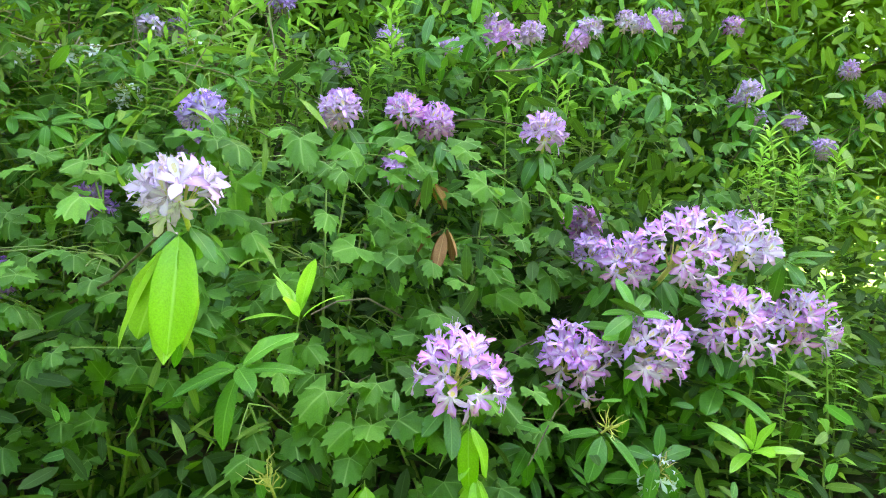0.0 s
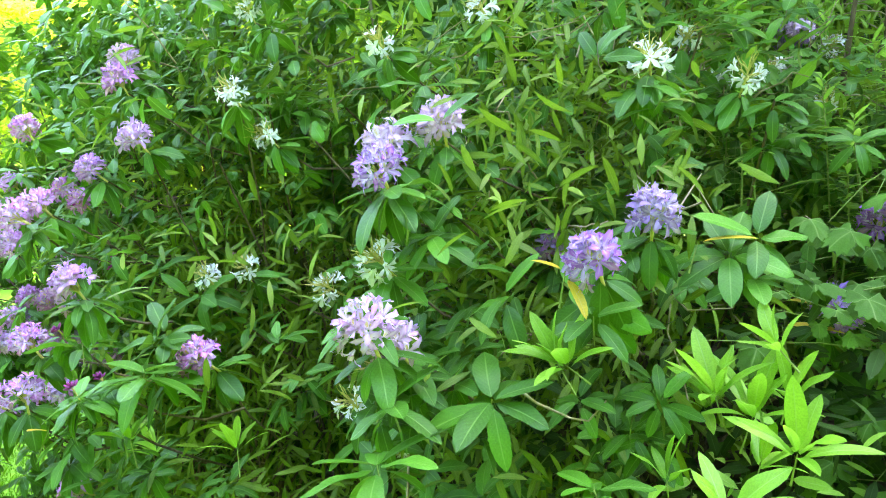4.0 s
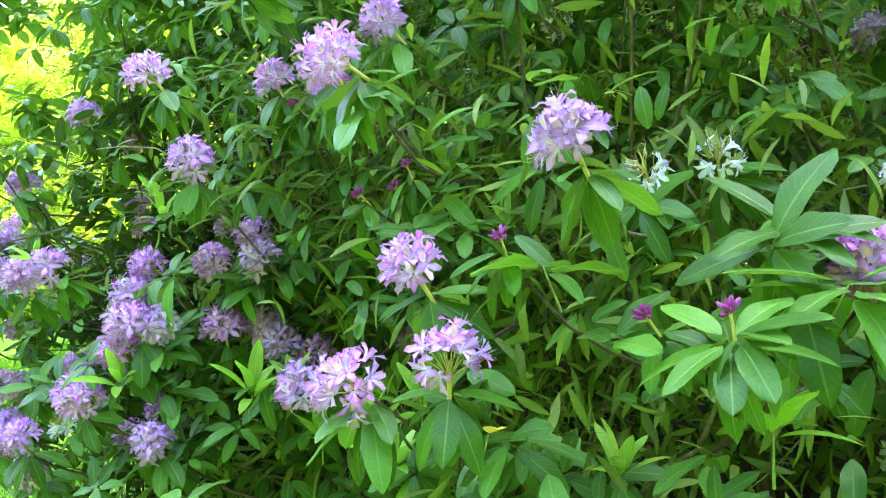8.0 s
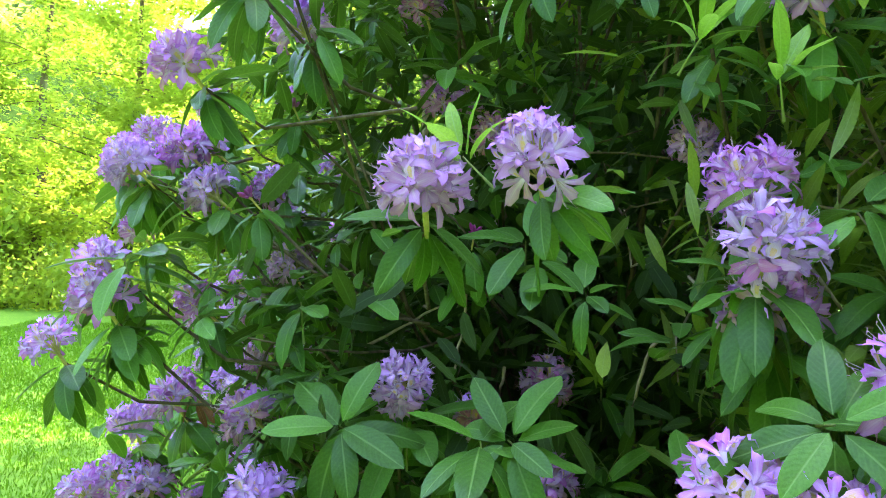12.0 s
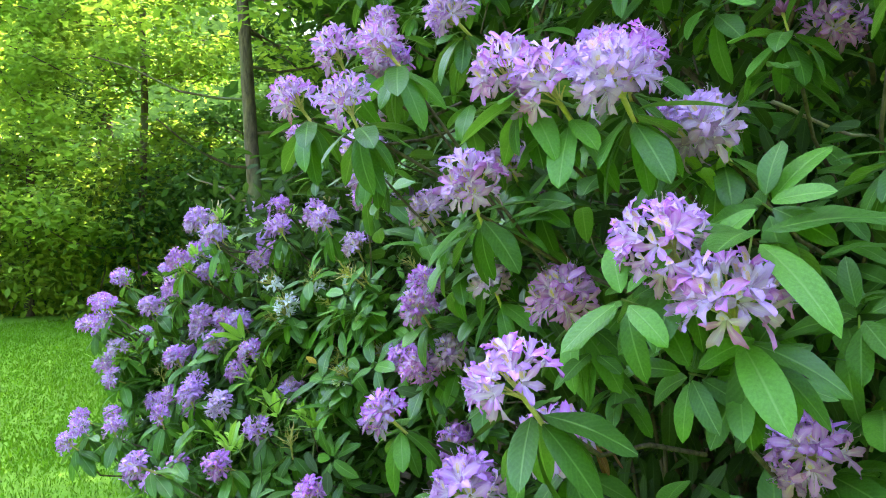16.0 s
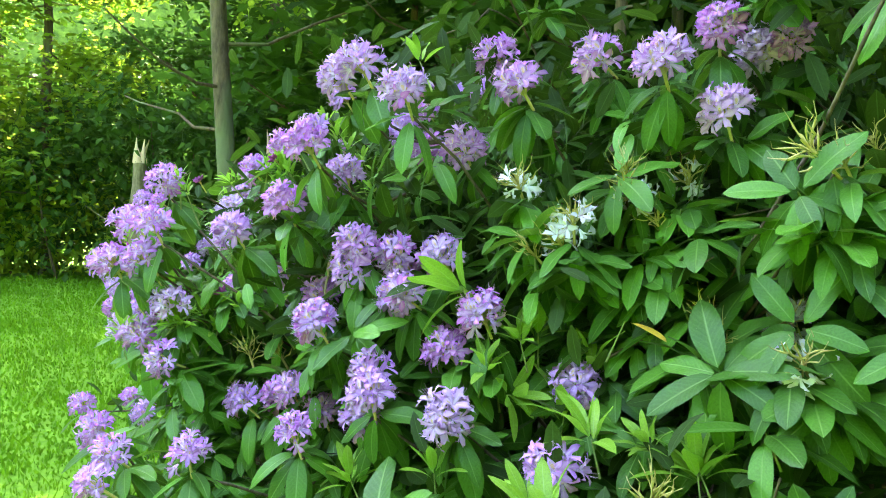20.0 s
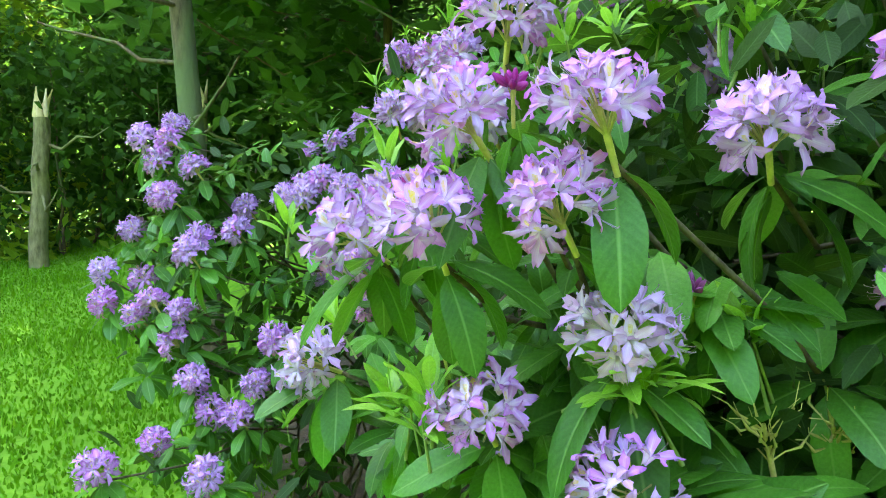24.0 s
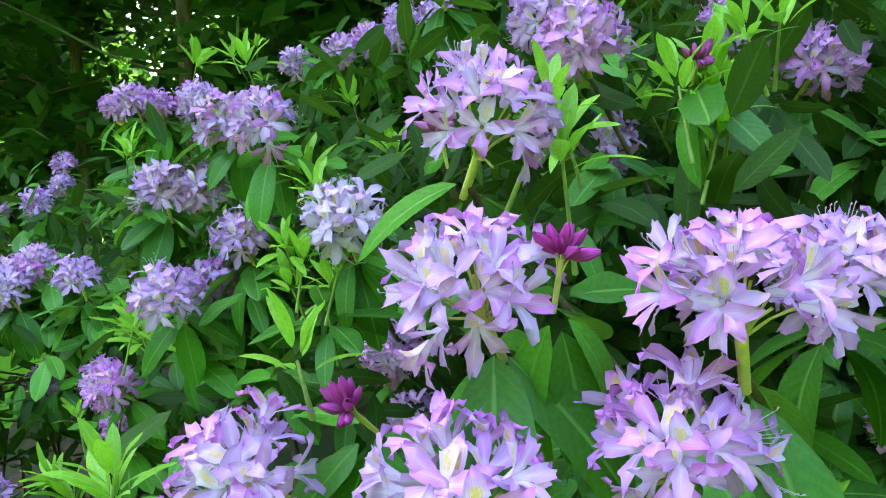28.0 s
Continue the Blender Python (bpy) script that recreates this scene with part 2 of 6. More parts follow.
M_TWIG = rough_material("twig_bark", (0.05, 0.035, 0.02), (0.17, 0.13, 0.08), 60, 0.85, 0.003, (1, 1, 0.4))
M_GREENTWIG = rough_material("green_twig", (0.14, 0.22, 0.05), (0.28, 0.34, 0.1), 80, 0.7, 0.001)
M_BARK = rough_material("tree_bark", (0.045, 0.032, 0.018), (0.16, 0.115, 0.065), 22, 0.9, 0.02, (1, 1, 0.25), (0.12, 0.14, 0.06))
M_WOOD = rough_material("split_wood", (0.50, 0.36, 0.17), (0.72, 0.56, 0.32), 30, 0.8, 0.01, (1, 1, 0.15))
M_SOIL = rough_material("lawn_soil", (0.07, 0.20, 0.008), (0.15, 0.32, 0.014), 14, 0.95, 0.01, (1, 1, 1), (0.10, 0.25, 0.01))
M_LITTER = rough_material("leaf_litter", (0.035, 0.026, 0.015), (0.11, 0.075, 0.04), 18, 0.95, 0.02, (1, 1, 1), (0.03, 0.05, 0.015))

# ---- shapes ----
rng = np.random.default_rng(7)


def unit(v):
    v = np.asarray(v, float)
    return v / (np.linalg.norm(v) + 1e-9)


def frame_of(p, d, n, s):
    """A 4 x 4 pose: +y along d, +z near n, size s (one number or three)."""
    d = unit(d)
    x = np.cross(d, n)
    if np.linalg.norm(x) < 1e-3:
        x = np.cross(d, (0.3, 0.9, 0.2))
    x = unit(x)
    m = np.eye(4)
    s = np.ones(3) * s
    m[:3, 0], m[:3, 1], m[:3, 2], m[:3, 3] = x * s[0], d * s[1], np.cross(x, d) * s[2], p
    return m


def frames_of(p, d, n, s):
    """The same for many at once: arrays of places, directions, normals and sizes."""
    p, d, n = (np.asarray(a, float) for a in (p, d, n))
    d = d / (np.linalg.norm(d, axis=1, keepdims=True) + 1e-9)
    x = np.cross(d, n)
    x = x / (np.linalg.norm(x, axis=1, keepdims=True) + 1e-9)
    z = np.cross(x, d)
    s = np.asarray(s, float)
    s = s[:, None] * np.ones(3) if s.ndim == 1 else s
    m = np.zeros((len(p), 4, 4))
    m[:, :3, 0], m[:, :3, 1], m[:, :3, 2], m[:, :3, 3], m[:, 3, 3] = x * s[:, :1], d * s[:, 1:2], z * s[:, 2:3], p, 1
    return m


class Shape:
    """Points, faces and one uv per point, kept as arrays so that many copies can be joined fast."""

    def __init__(self, v, f, uv):
        self.v, self.uv = np.asarray(v, float), np.asarray(uv, float)
        self.f = [tuple(q) for q in f]

    def mesh(self, name, material):
        me = bpy.data.meshes.new(name)
        me.from_pydata(self.v.tolist(), [], self.f)
        layer = me.uv_layers.new(name="UVMap")
        idx = np.array([l.vertex_index for l in me.loops])
        layer.data.foreach_set("uv", self.uv[idx].ravel())
        me.materials.append(material)
        me.polygons.foreach_set("use_smooth", [True] * len(me.polygons))
        me.update()
        return me


def join(shapes):
    v, f, uv, n = [], [], [], 0
    for s in shapes:
        v.append(s.v)
        uv.append(s.uv)
        f += [tuple(i + n for i in q) for q in s.f]
        n += len(s.v)
    return Shape(np.concatenate(v), f, np.concatenate(uv))


def moved(s, m):
    return Shape(s.v @ m[:3, :3].T + m[:3, 3], s.f, s.uv)


def scatter_mesh(name, shapes, poses, material):
    """One mesh that joins copies of quad shapes at the given poses (shape by turn)."""
    vs, fs, us, n = [], [], [], 0
    poses = np.asarray(poses)
    for k, s in enumerate(shapes):
        ms = poses[k::len(shapes)]
        if not len(ms):
            continue
        v = np.einsum("nij,vj->nvi", ms[:, :3, :3], s.v) + ms[:, None, :3, 3]
        q = np.array(s.f)
        off = (np.arange(len(ms)) * len(s.v) + n)[:, None, None]
        vs.append(v.reshape(-1, 3))
        fs.append((q[None] + off).reshape(-1, q.shape[1]))
        us.append(np.tile(s.uv[q.ravel()], (len(ms), 1)))
        n += len(ms) * len(s.v)
    v, f, u = np.concatenate(vs), np.concatenate(fs), np.concatenate(us)
    me = bpy.data.meshes.new(name)
    me.vertices.add(len(v))
    me.vertices.foreach_set("co", v.ravel())
    me.loops.add(f.size)
    me.loops.foreach_set("vertex_index", f.ravel().astype(np.int32))
    me.polygons.add(len(f))
    me.polygons.foreach_set("loop_start", np.arange(0, f.size, f.shape[1], dtype=np.int32))
    me.polygons.foreach_set("use_smooth", np.ones(len(f), bool))
    me.update(calc_edges=True)
    me.uv_layers.new(name="UVMap").data.foreach_set("uv", u.ravel())
    me.materials.append(material)
    me.validate()
    return me


def grid_shape(fn, nu, nv):
    v, uv = [], []
    for j in range(nv + 1):
        for i in range(nu + 1):
            a, b = i / nu, j / nv
            v.append(fn(a, b))
            uv.append((a, b))
    f = [(j * (nu + 1) + i, j * (nu + 1) + i + 1, (j + 1) * (nu + 1) + i + 1, (j + 1) * (nu + 1) + i) for j in range(nv) for i in range(nu)]
    return Shape(v, f, uv)


def blade(width, droop, fold, nv=8, twist=0.0, power=1.1, wave=0.0, nu=4, full=0.5):
    """An oblong leaf of length 1 along +y: a groove at the midrib, edges rolled under, bending down towards its tip."""
    def fn(a, b):
        w = width * (math.sin(math.pi * min(1, 0.03 + 0.97 * b) ** power) ** full if 0 < b < 1 else 0.03)
        x = (a - 0.5) * 2
        z = fold * w * (1.5 * abs(x) - 1.1 * x * x) - droop * b * b + wave * math.sin(9 * b + 3 * x) * abs(x) * 0.03
        y = math.sin(min(1.3, droop * 1.1) * b) / min(1.3, droop * 1.1) if droop > 0.02 else b
        return (x * w + twist * z, y, z + twist * x * w * b)
    return grid_shape(fn, nu, nv)


LEAVES = [blade(0.188, 0.14, 0.5, 9, full=0.53), blade(0.178, 0.32, 0.4, 9, twist=0.1, full=0.53), blade(0.196, 0.22, 0.3, 9, twist=-0.15, wave=0.8, full=0.52), blade(0.165, 0.45, 0.5, 9, twist=0.05, full=0.55), blade(0.2, 0.1, 0.35, 9, wave=1.0, full=0.52)]
LANCE = [blade(0.14, 0.16, 0.5, full=0.62), blade(0.13, 0.34, 0.4, twist=0.1, full=0.62), blade(0.15, 0.24, 0.3, twist=-0.15, wave=0.8, full=0.62), blade(0.12, 0.42, 0.5, full=0.62), blade(0.145, 0.1, 0.4, wave=1.0, full=0.62)]
SMALL = [blade(0.16, 0.15, 0.3, 5, nu=2), blade(0.15, 0.35, 0.2, 5, nu=2), blade(0.17, 0.05, 0.1, 5, nu=2)]
NARROW = [blade(0.10, 0.25, 0.3, 5, nu=2, full=0.8), blade(0.09, 0.4, 0.2, 5, twist=0.1, nu=2, full=0.8)]
TINY = [Shape([(0, 0, 0), (0.28, 0.45, 0.06), (0, 1, -0.1), (-0.28, 0.45, 0.06)], [(0, 1, 2, 3)], [(0.5, 0), (1, 0.5), (0.5, 1), (0, 0.5)]),
        Shape([(0, 0, 0), (0.22, 0.5, -0.05), (0, 1, 0.1), (-0.26, 0.4, 0.08)], [(0, 1, 2, 3)], [(0.5, 0), (1, 0.5), (0.5, 1), (0, 0.5)])]


def lobed_leaf(droop, seed):
    """A palmate leaf with five toothed lobes, stalk end at the origin."""
    r = np.random.default_rng(seed)
    n, rim = 30, []
    for k in range(n):
        a = -2.5 + 5.0 * k / (n - 1)
        lobe = 0.60 + 0.40 * abs(math.cos(a * 1.25)) ** 1.4
        rad = 0.52 * lobe * (1.05 - 0.12 * abs(a) / 2.5) * (1 + 0.09 * (-1) ** k) * r.uniform(0.95, 1.05)
        rim.append((rad * math.sin(a), 0.42 + rad * math.cos(a)))
    def lift(x, y, k, t):
        ang = -2.5 + 5.0 * k / (n - 1)
        return -droop * (x * x * 1.4 + max(0, y - 0.3) ** 2 * 0.8) + 0.055 * t * math.cos(5.0 * ang) + 0.03 * math.sin(7 * x)
    v, uv = [(0, 0.36, 0.0)], [(0.5, 0.36)]
    for t in (0.5, 1.0):
        for k, (x, y) in enumerate(rim):
            q = (x * t, 0.36 + (y - 0.36) * t)
            v.append((*q, lift(*q, k, t)))
            uv.append((0.5 + 0.5 * math.sin(2.5 * (-2.5 + 5.0 * k / (n - 1))) * t, t))
    f = [(0, k + 2, k + 1) for k in range(n - 1)]
    for k in range(n - 1):
        f += [(k + 1, k + 2, n + k + 2), (k + 1, n + k + 2, n + k + 1)]
    return Shape(v, f, uv)


LOBED = [lobed_leaf(0.5, 1), lobed_leaf(0.9, 2), lobed_leaf(0.2, 3)]


def tube(points, radii, sides=6):
    """A tapered tube through points."""
    pts = [np.asarray(p, float) for p in points]
    v, uv, f = [], [], []
    for k, p in enumerate(pts):
        d = unit(pts[min(k + 1, len(pts) - 1)] - pts[max(k - 1, 0)])
        x = unit(np.cross(d, (0.31, 0.2, 0.93) if abs(d[2]) < 0.9 else (1, 0.1, 0)))
        y = np.cross(d, x)
        for s in range(sides):
            a = 2 * math.pi * s / sides
            v.append(p + radii[k] * (math.cos(a) * x + math.sin(a) * y))
            uv.append((s / sides, k))
    for k in range(len(pts) - 1):
        for s in range(sides):
            t = (s + 1) % sides
            f.append((k * sides + s, k * sides + t, (k + 1) * sides + t, (k + 1) * sides + s))
    return Shape(v, f, uv)


def bent(p, q, sag, steps, jitter, r):
    """Points from p to q on a wandering line."""
    p, q = np.asarray(p, float), np.asarray(q, float)
    out = []
    for k in range(steps + 1):
        t = k / steps
        w = math.sin(math.pi * t)
        out.append(p + (q - p) * t + np.array([0, 0, -sag]) * w + r.normal(0, jitter, 3) * w)
    return out


def petal(kind, seed, upper=False, fine=4):
    r = np.random.default_rng(seed)
    flare, wig, wid, reach = r.uniform(0.75, 1.25), r.uniform(-1, 1), r.uniform(0.85, 1.15), r.uniform(0.7, 1.15)
    curl, lean = r.uniform(0.2, 1.2), r.uniform(-0.004, 0.004)

    def fn(a, b):
        x = (a - 0.5) * 2
        if kind == "bud":
            w, rad, z = 0.0062 * math.sin(math.pi * min(1, b * 0.9 + 0.12)), 0.0055 * math.sin(math.pi * b * 0.92) + 0.001, 0.036 * b
            return (x * w, rad * (1 - 0.25 * x * x), z)
        u = max(0.0, (b - 0.22) / 0.78)
        tube_w = 0.0026 + 0.0018 * min(1, b / 0.22)
        w = tube_w * (1 - u) ** 2 + 0.0076 * wid * math.sin(math.pi * min(1.0, 0.12 + 0.86 * u ** 1.05)) ** 0.8 * min(1, u * 2.0 + 0.05)
        w = max(w, 0.0008)
        rad = 0.0022 + 0.0045 * min(1, b / 0.22) + 0.0285 * u ** 1.1 * flare
        z = 0.016 * min(1, b / 0.22) ** 0.8 + 0.020 * u * reach - 0.013 * curl * max(0, u - 0.42) ** 2 * 3.0
        ruff = 0.0033 * math.sin(12 * b + 4 * wig + 2.5 * x) * abs(x) * min(1, 2 * u)
        return (x * w + lean * u * u, rad - 0.18 * abs(x) * w * u + ruff, z + 0.45 * x * x * w * u + ruff)
    s = grid_shape(fn, fine, 9 if fine > 2 else 6)
    s.uv[:, 1] = s.uv[:, 1] * 0.98 + (1.0 if upper else 0.0)
    return s


def floret_shape(kind, seed, fine=4):
    """One flower of five petals, mouth towards +z."""
    r = np.random.default_rng(seed)
    out = []
    for k in range(5):
        a = 2 * math.pi * k / 5 + r.uniform(-0.12, 0.12)
        c, s = math.cos(a), math.sin(a)
        m = np.eye(4)
        m[:3, :3] = [[c, -s, 0], [s, c, 0], [0, 0, 1]]
        m[2, 3] = r.uniform(-0.002, 0.002)
        out.append(moved(petal(kind, seed * 11 + k, k == 0, fine), m))
    return join(out)


def stamen_shape(seed):
    """A tuft of long stamens that curve upwards out of the mouth of a flower."""
    r = np.random.default_rng(seed)
    out = []
    for k in range(6):
        a = r.uniform(0, 6.28)
        q = np.array([0.011 * math.cos(a), 0.011 * math.sin(a) - 0.010, 0.041 * r.uniform(0.75, 1.1)])
        out.append(tube([(0, 0, 0.004), q * 0.55 + np.array([0, -0.003, 0]), q, q + (0, 0.0025, 0.0025)], [0.0005, 0.0004, 0.0004, 0.0010], 3))
    return join(out)


def dome(n, seed, low=1.85):
    """Directions spread over a dome round +z."""
    r = np.random.default_rng(seed)
    out = []
    for k in range(n):
        th = math.acos(1 - (1 - math.cos(low)) * (k + 0.5) / n)
        ph = k * 2.39996 + r.uniform(-0.25, 0.25)
        out.append(np.array([math.sin(th) * math.cos(ph), math.sin(th) * math.sin(ph), math.cos(th)]))
    return out


def floret_pose(d, r, wilt=0.0, big=1.0):
    d = unit(d + r.normal(0, 0.16, 3) + (0, 0, 0.1 - wilt))
    x = unit(np.cross((0, 0, 1), d) + 1e-4)
    y = np.cross(d, x)
    m = np.eye(4)
    s = r.uniform(0.64, 0.82) * big
    m[:3, 0], m[:3, 1], m[:3, 2], m[:3, 3] = x * s, y * s, d * s, d * r.uniform(0.016, 0.042) / max(1.0, big) ** 0.6
    return m


FLORETS = [floret_shape("open", k) for k in range(4)]
PLAIN_FLORETS = [floret_shape("open", k, 2) for k in range(4)]
STAMENS = [stamen_shape(k) for k in range(3)]
BUD = floret_shape("bud", 3, 2)


def truss_shape(seed, n=17, kind="open"):
    r = np.random.default_rng(seed)
    out, stems, hairs = [], [], []
    for k, d in enumerate(dome(n, seed, 1.25 if kind == "bud" else 1.9)):
        m = floret_pose(d, r, 0.5 if kind == "faded" else 0.0, 1.18)
        if kind == "bud":
            m[:3, :3] *= r.uniform(0.9, 1.3)
            m[:3, 3] *= 0.35
        out.append(moved(BUD if kind == "bud" else PLAIN_FLORETS[k % 4], m))
        stems.append(tube([(0, 0, -0.03), m[:3, 3] * 0.5 - (0, 0, 0.012), m[:3, 3]], [0.0016, 0.0011, 0.0012], 4))
        if kind != "bud" and k % 2 == 0:
            hairs.append(moved(STAMENS[k % 3], m))
    stems.append(tube([(0, 0, -0.07), (0, 0, -0.03), (0, 0, 0.0)], [0.0035, 0.004, 0.003], 6))
    return join(out), join(stems), join(hairs) if hairs else None


def spent_shape(seed):
    """A truss gone over: an upright brush of bare stalks with long curling styles."""
    r = np.random.default_rng(seed)
    out = [tube([(0, 0, -0.07), (0, 0, -0.03), (0, 0, 0.03)], [0.0035, 0.004, 0.0025], 6)]
    for d in dome(18, seed, 1.15):
        d = unit(d + r.normal(0, 0.12, 3))
        foot = np.array([0, 0, r.uniform(-0.03, 0.02)])
        q = foot + d * r.uniform(0.03, 0.045)
        e = q + unit(d + (0, 0, 0.5)) * 0.035 + r.normal(0, 0.008, 3)
        out.append(tube([foot, foot * 0.5 + q * 0.5 + (0, 0, 0.004), q, (q + e) / 2 + r.normal(0, 0.005, 3), e], [0.0015, 0.0013, 0.0024, 0.0008, 0.0006], 4))
    return join(out)


# ---- object helpers ----
def empty(name, at, label, category, group=""):
    ob = new(name)
    ob.empty_display_size = 0.1
    ob.location = at
    return tagged(ob, label, category, group)


def hang(name, mesh, parent, m=None, label="", kind=""):
    """A mesh object under a thing or part, at a pose in the world."""
    ob = new(name, mesh)
    ob.parent = parent
    if parent is not None:
        up = Matrix.Translation(parent.location) if parent.parent is None else PLACE[parent]
        ob.matrix_parent_inverse = up.inverted()
    w = Matrix(np.asarray(m).tolist()) if m is not None else Matrix.Identity(4)
    ob.matrix_basis = w
    PLACE[ob] = w
    return tagged(ob, label, kind=kind)


PLACE = {}


def part(name, shape, material, parent, label="", kind=""):
    return hang(name, shape.mesh(name, material), parent, None, label, kind)

# ---- ground ----
WALK = [(1.5, 0.1), (0.0, 0.0), (-1.3, 0.15), (-2.0, 0.2), (-2.8, 0.55), (-3.5, 1.05), (-4.0, 1.65), (-4.65, 2.25), (-5.35, 2.6), (-5.95, 2.8), (-6.4, 3.4), (-6.6, 4.4), (-6.8, 5.5), (-6.9, 6.4), (-7.0, 7.2), (-7.3, 9.0), (-7.6, 12.0)]


def off_walk(p):
    """The way from a place to the walking line, in plan, and how far it is."""
    best = None
    for (ax, ay), (bx, by) in zip(WALK, WALK[1:]):
        a, b, q = np.array([ax, ay]), np.array([bx, by]), np.asarray(p, float)[:2]
        t = np.clip((q - a) @ (b - a) / ((b - a) @ (b - a)), 0, 1)
        w = a + t * (b - a) - q
        far = np.linalg.norm(w)
        if best is None or far < best[1]:
            best = (w, far)
    w, far = best
    return np.array([w[0], w[1], 0]) / (far + 1e-6), far


def ground_z(x, y):
    """The lawn is level; it rises into a bank under the first bushes."""
    s = 1 / (1 + math.exp(-(x + 2.2) * 1.6))
    bank = 1 / (1 + math.exp(-(y - 2.3) * 2.0))
    far = max(0.0, min(1.0, (y - 12) / 10)) * 0.5
    return 0.45 * s + 0.6 * s * bank + far + 0.02 * math.sin(x * 1.3) * math.cos(y * 1.1)


def ground_sheet():
    xs = np.concatenate([[-900, -200, -70, -40], np.arange(-28, 12.1, 0.8), [20, 40, 90, 300, 900]])
    ys = np.concatenate([[-900, -200, -50, -20, -8], np.arange(-4, 40.1, 0.8), [55, 90, 300, 900]])
    v = [(x, y, ground_z(max(-40, min(20, x)), max(-8, min(45, y)))) for y in ys for x in xs]
    n = len(xs)
    f = [(j * n + i, j * n + i + 1, (j + 1) * n + i + 1, (j + 1) * n + i) for j in range(len(ys) - 1) for i in range(n - 1)]
    s = Shape(v, f, [(p[0], p[1]) for p in v])
    ob = new("ground", s.mesh("ground", M_SOIL))
    tagged(ob, "level mown lawn rising into a wooded bank", "lawn", kind="structure")
    # bare litter under the shrubs, a few millimetres above the lawn
    line = [(3.6, 1.7), (0.6, 1.6), (-1.6, 1.7), (-3.0, 2.3), (-4.6, 3.1), (-5.4, 4.0), (-5.6, 5.6), (-5.9, 6.9), (-5.7, 8.6), (-5.2, 10.6), (-3.0, 12.5)]
    v, f = [], []
    for k, (x, y) in enumerate(line):
        for j in range(9):
            u = j / 8
            px, py = x + (1.5 - x) * u * 0.9, y + (9.5 - y) * u * 0.9
            px, py = px + 0.1 * math.sin(5 * k + 2 * j) * (1 - u), py + 0.1 * math.cos(3 * k + 2 * j) * (1 - u)
            v.append((px, py, ground_z(px, py) + 0.012 + 0.02 * math.sin(u * math.pi)))
    for k in range(len(line) - 1):
        for j in range(8):
            f.append((k * 9 + j, k * 9 + j + 1, k * 9 + j + 10, k * 9 + j + 9))
    s = Shape(v, f, [(p[0], p[1]) for p in v])
    tagged(new("litter_bed", s.mesh("litter_bed", M_LITTER)), "bare brown leaf litter under the shrubs", "soil", kind="structure")


ground_sheet()

# ---- rhododendrons ----
BUSHES = {}


def bush(key, x, y, label):
    BUSHES[key] = dict(at=(x, y), ob=empty("rhododendron_bush", (x, y, ground_z(x, y)), label, "shrub", "rhododendrons along the lawn"), trusses=[], shoots=[], extra=[])


bush("a", 1.5, 3.1, "tall rhododendron with a dense cluster of mauve flowers on a bank")
bush("b", -1.5, 3.0, "rhododendron with a few violet flowers and faded white ones")
bush("c", -3.5, 3.3, "rhododendron full of mauve flowers beside a bare thicket")
bush("d", -5.1, 4.5, "tall dark rhododendron with large mauve flower heads")
bush("e", -5.6, 6.8, "rounded rhododendron in full mauve bloom at the edge of the lawn")
bush("f", -5.2, 9.3, "low rhododendron with small mauve flower heads beside the lawn")


def near_bush(x, y):
    return min(BUSHES, key=lambda k: (BUSHES[k]["at"][0] - x) ** 2 + (BUSHES[k]["at"][1] - y) ** 2)


def truss(x, y, z, d=0.13, kind="m", key=None, leaves=10):
    """A flower head at a place: d across; m mauve, p pale, w faded white, b bud, s gone over."""
    BUSHES[key or near_bush(x, y)]["trusses"].append((np.array([x, y, z]), d, kind, leaves))


def shoot(x, y, z, d=0.1, kind="young", n=8):
    """A rosette without flowers: young upright leaves, or plain, lime, yellow or dead ones."""
    BUSHES[near_bush(x, y)]["shoots"].append((np.array([x, y, z]), d, kind, n))


truss(-6.243, 7.428, 1.616, 0.130, "m")
truss(-5.708, 6.910, 1.362, 0.130, "m")
truss(-5.974, 6.951, 1.249, 0.130, "m")
truss(-6.227, 9.036, 0.612, 0.130, "m")
truss(-6.340, 7.420, 1.499, 0.130, "m")
truss(-6.314, 7.262, 1.495, 0.130, "m")
truss(-6.354, 7.606, 1.362, 0.130, "m")
truss(-6.391, 7.409, 1.389, 0.130, "m")
truss(-6.336, 7.300, 1.405, 0.130, "m")
truss(-5.702, 8.920, 0.940, 0.130, "m")
truss(-4.450, 10.152, 1.805, 0.130, "m")
truss(-5.808, 9.578, 1.420, 0.130, "m")
truss(-5.826, 9.833, 1.282, 0.130, "m")
truss(-4.724, 8.454, 2.121, 0.130, "m")
truss(-5.696, 8.139, 1.750, 0.130, "m")
truss(-4.650, 9.570, 2.080, 0.130, "m")
truss(-5.701, 8.305, 1.636, 0.130, "m")
truss(-5.418, 9.166, 1.463, 0.130, "m")
truss(-5.806, 8.205, 1.435, 0.130, "m")
truss(-5.525, 7.257, 1.827, 0.130, "m")
truss(-6.118, 7.263, 1.297, 0.075, "b")
truss(-6.221, 7.566, 1.204, 0.075, "b")
truss(-5.898, 9.616, 0.959, 0.130, "m")
truss(-5.802, 9.430, 0.989, 0.130, "m")
truss(-5.848, 9.400, 0.888, 0.130, "m")
truss(-5.627, 9.864, 1.729, 0.130, "m")
truss(-5.785, 9.665, 1.558, 0.130, "m")
truss(-5.688, 9.555, 1.533, 0.130, "m")
truss(-5.827, 9.476, 1.420, 0.130, "m")
truss(-5.954, 9.805, 1.125, 0.130, "m")
truss(-5.977, 9.735, 1.009, 0.130, "m")
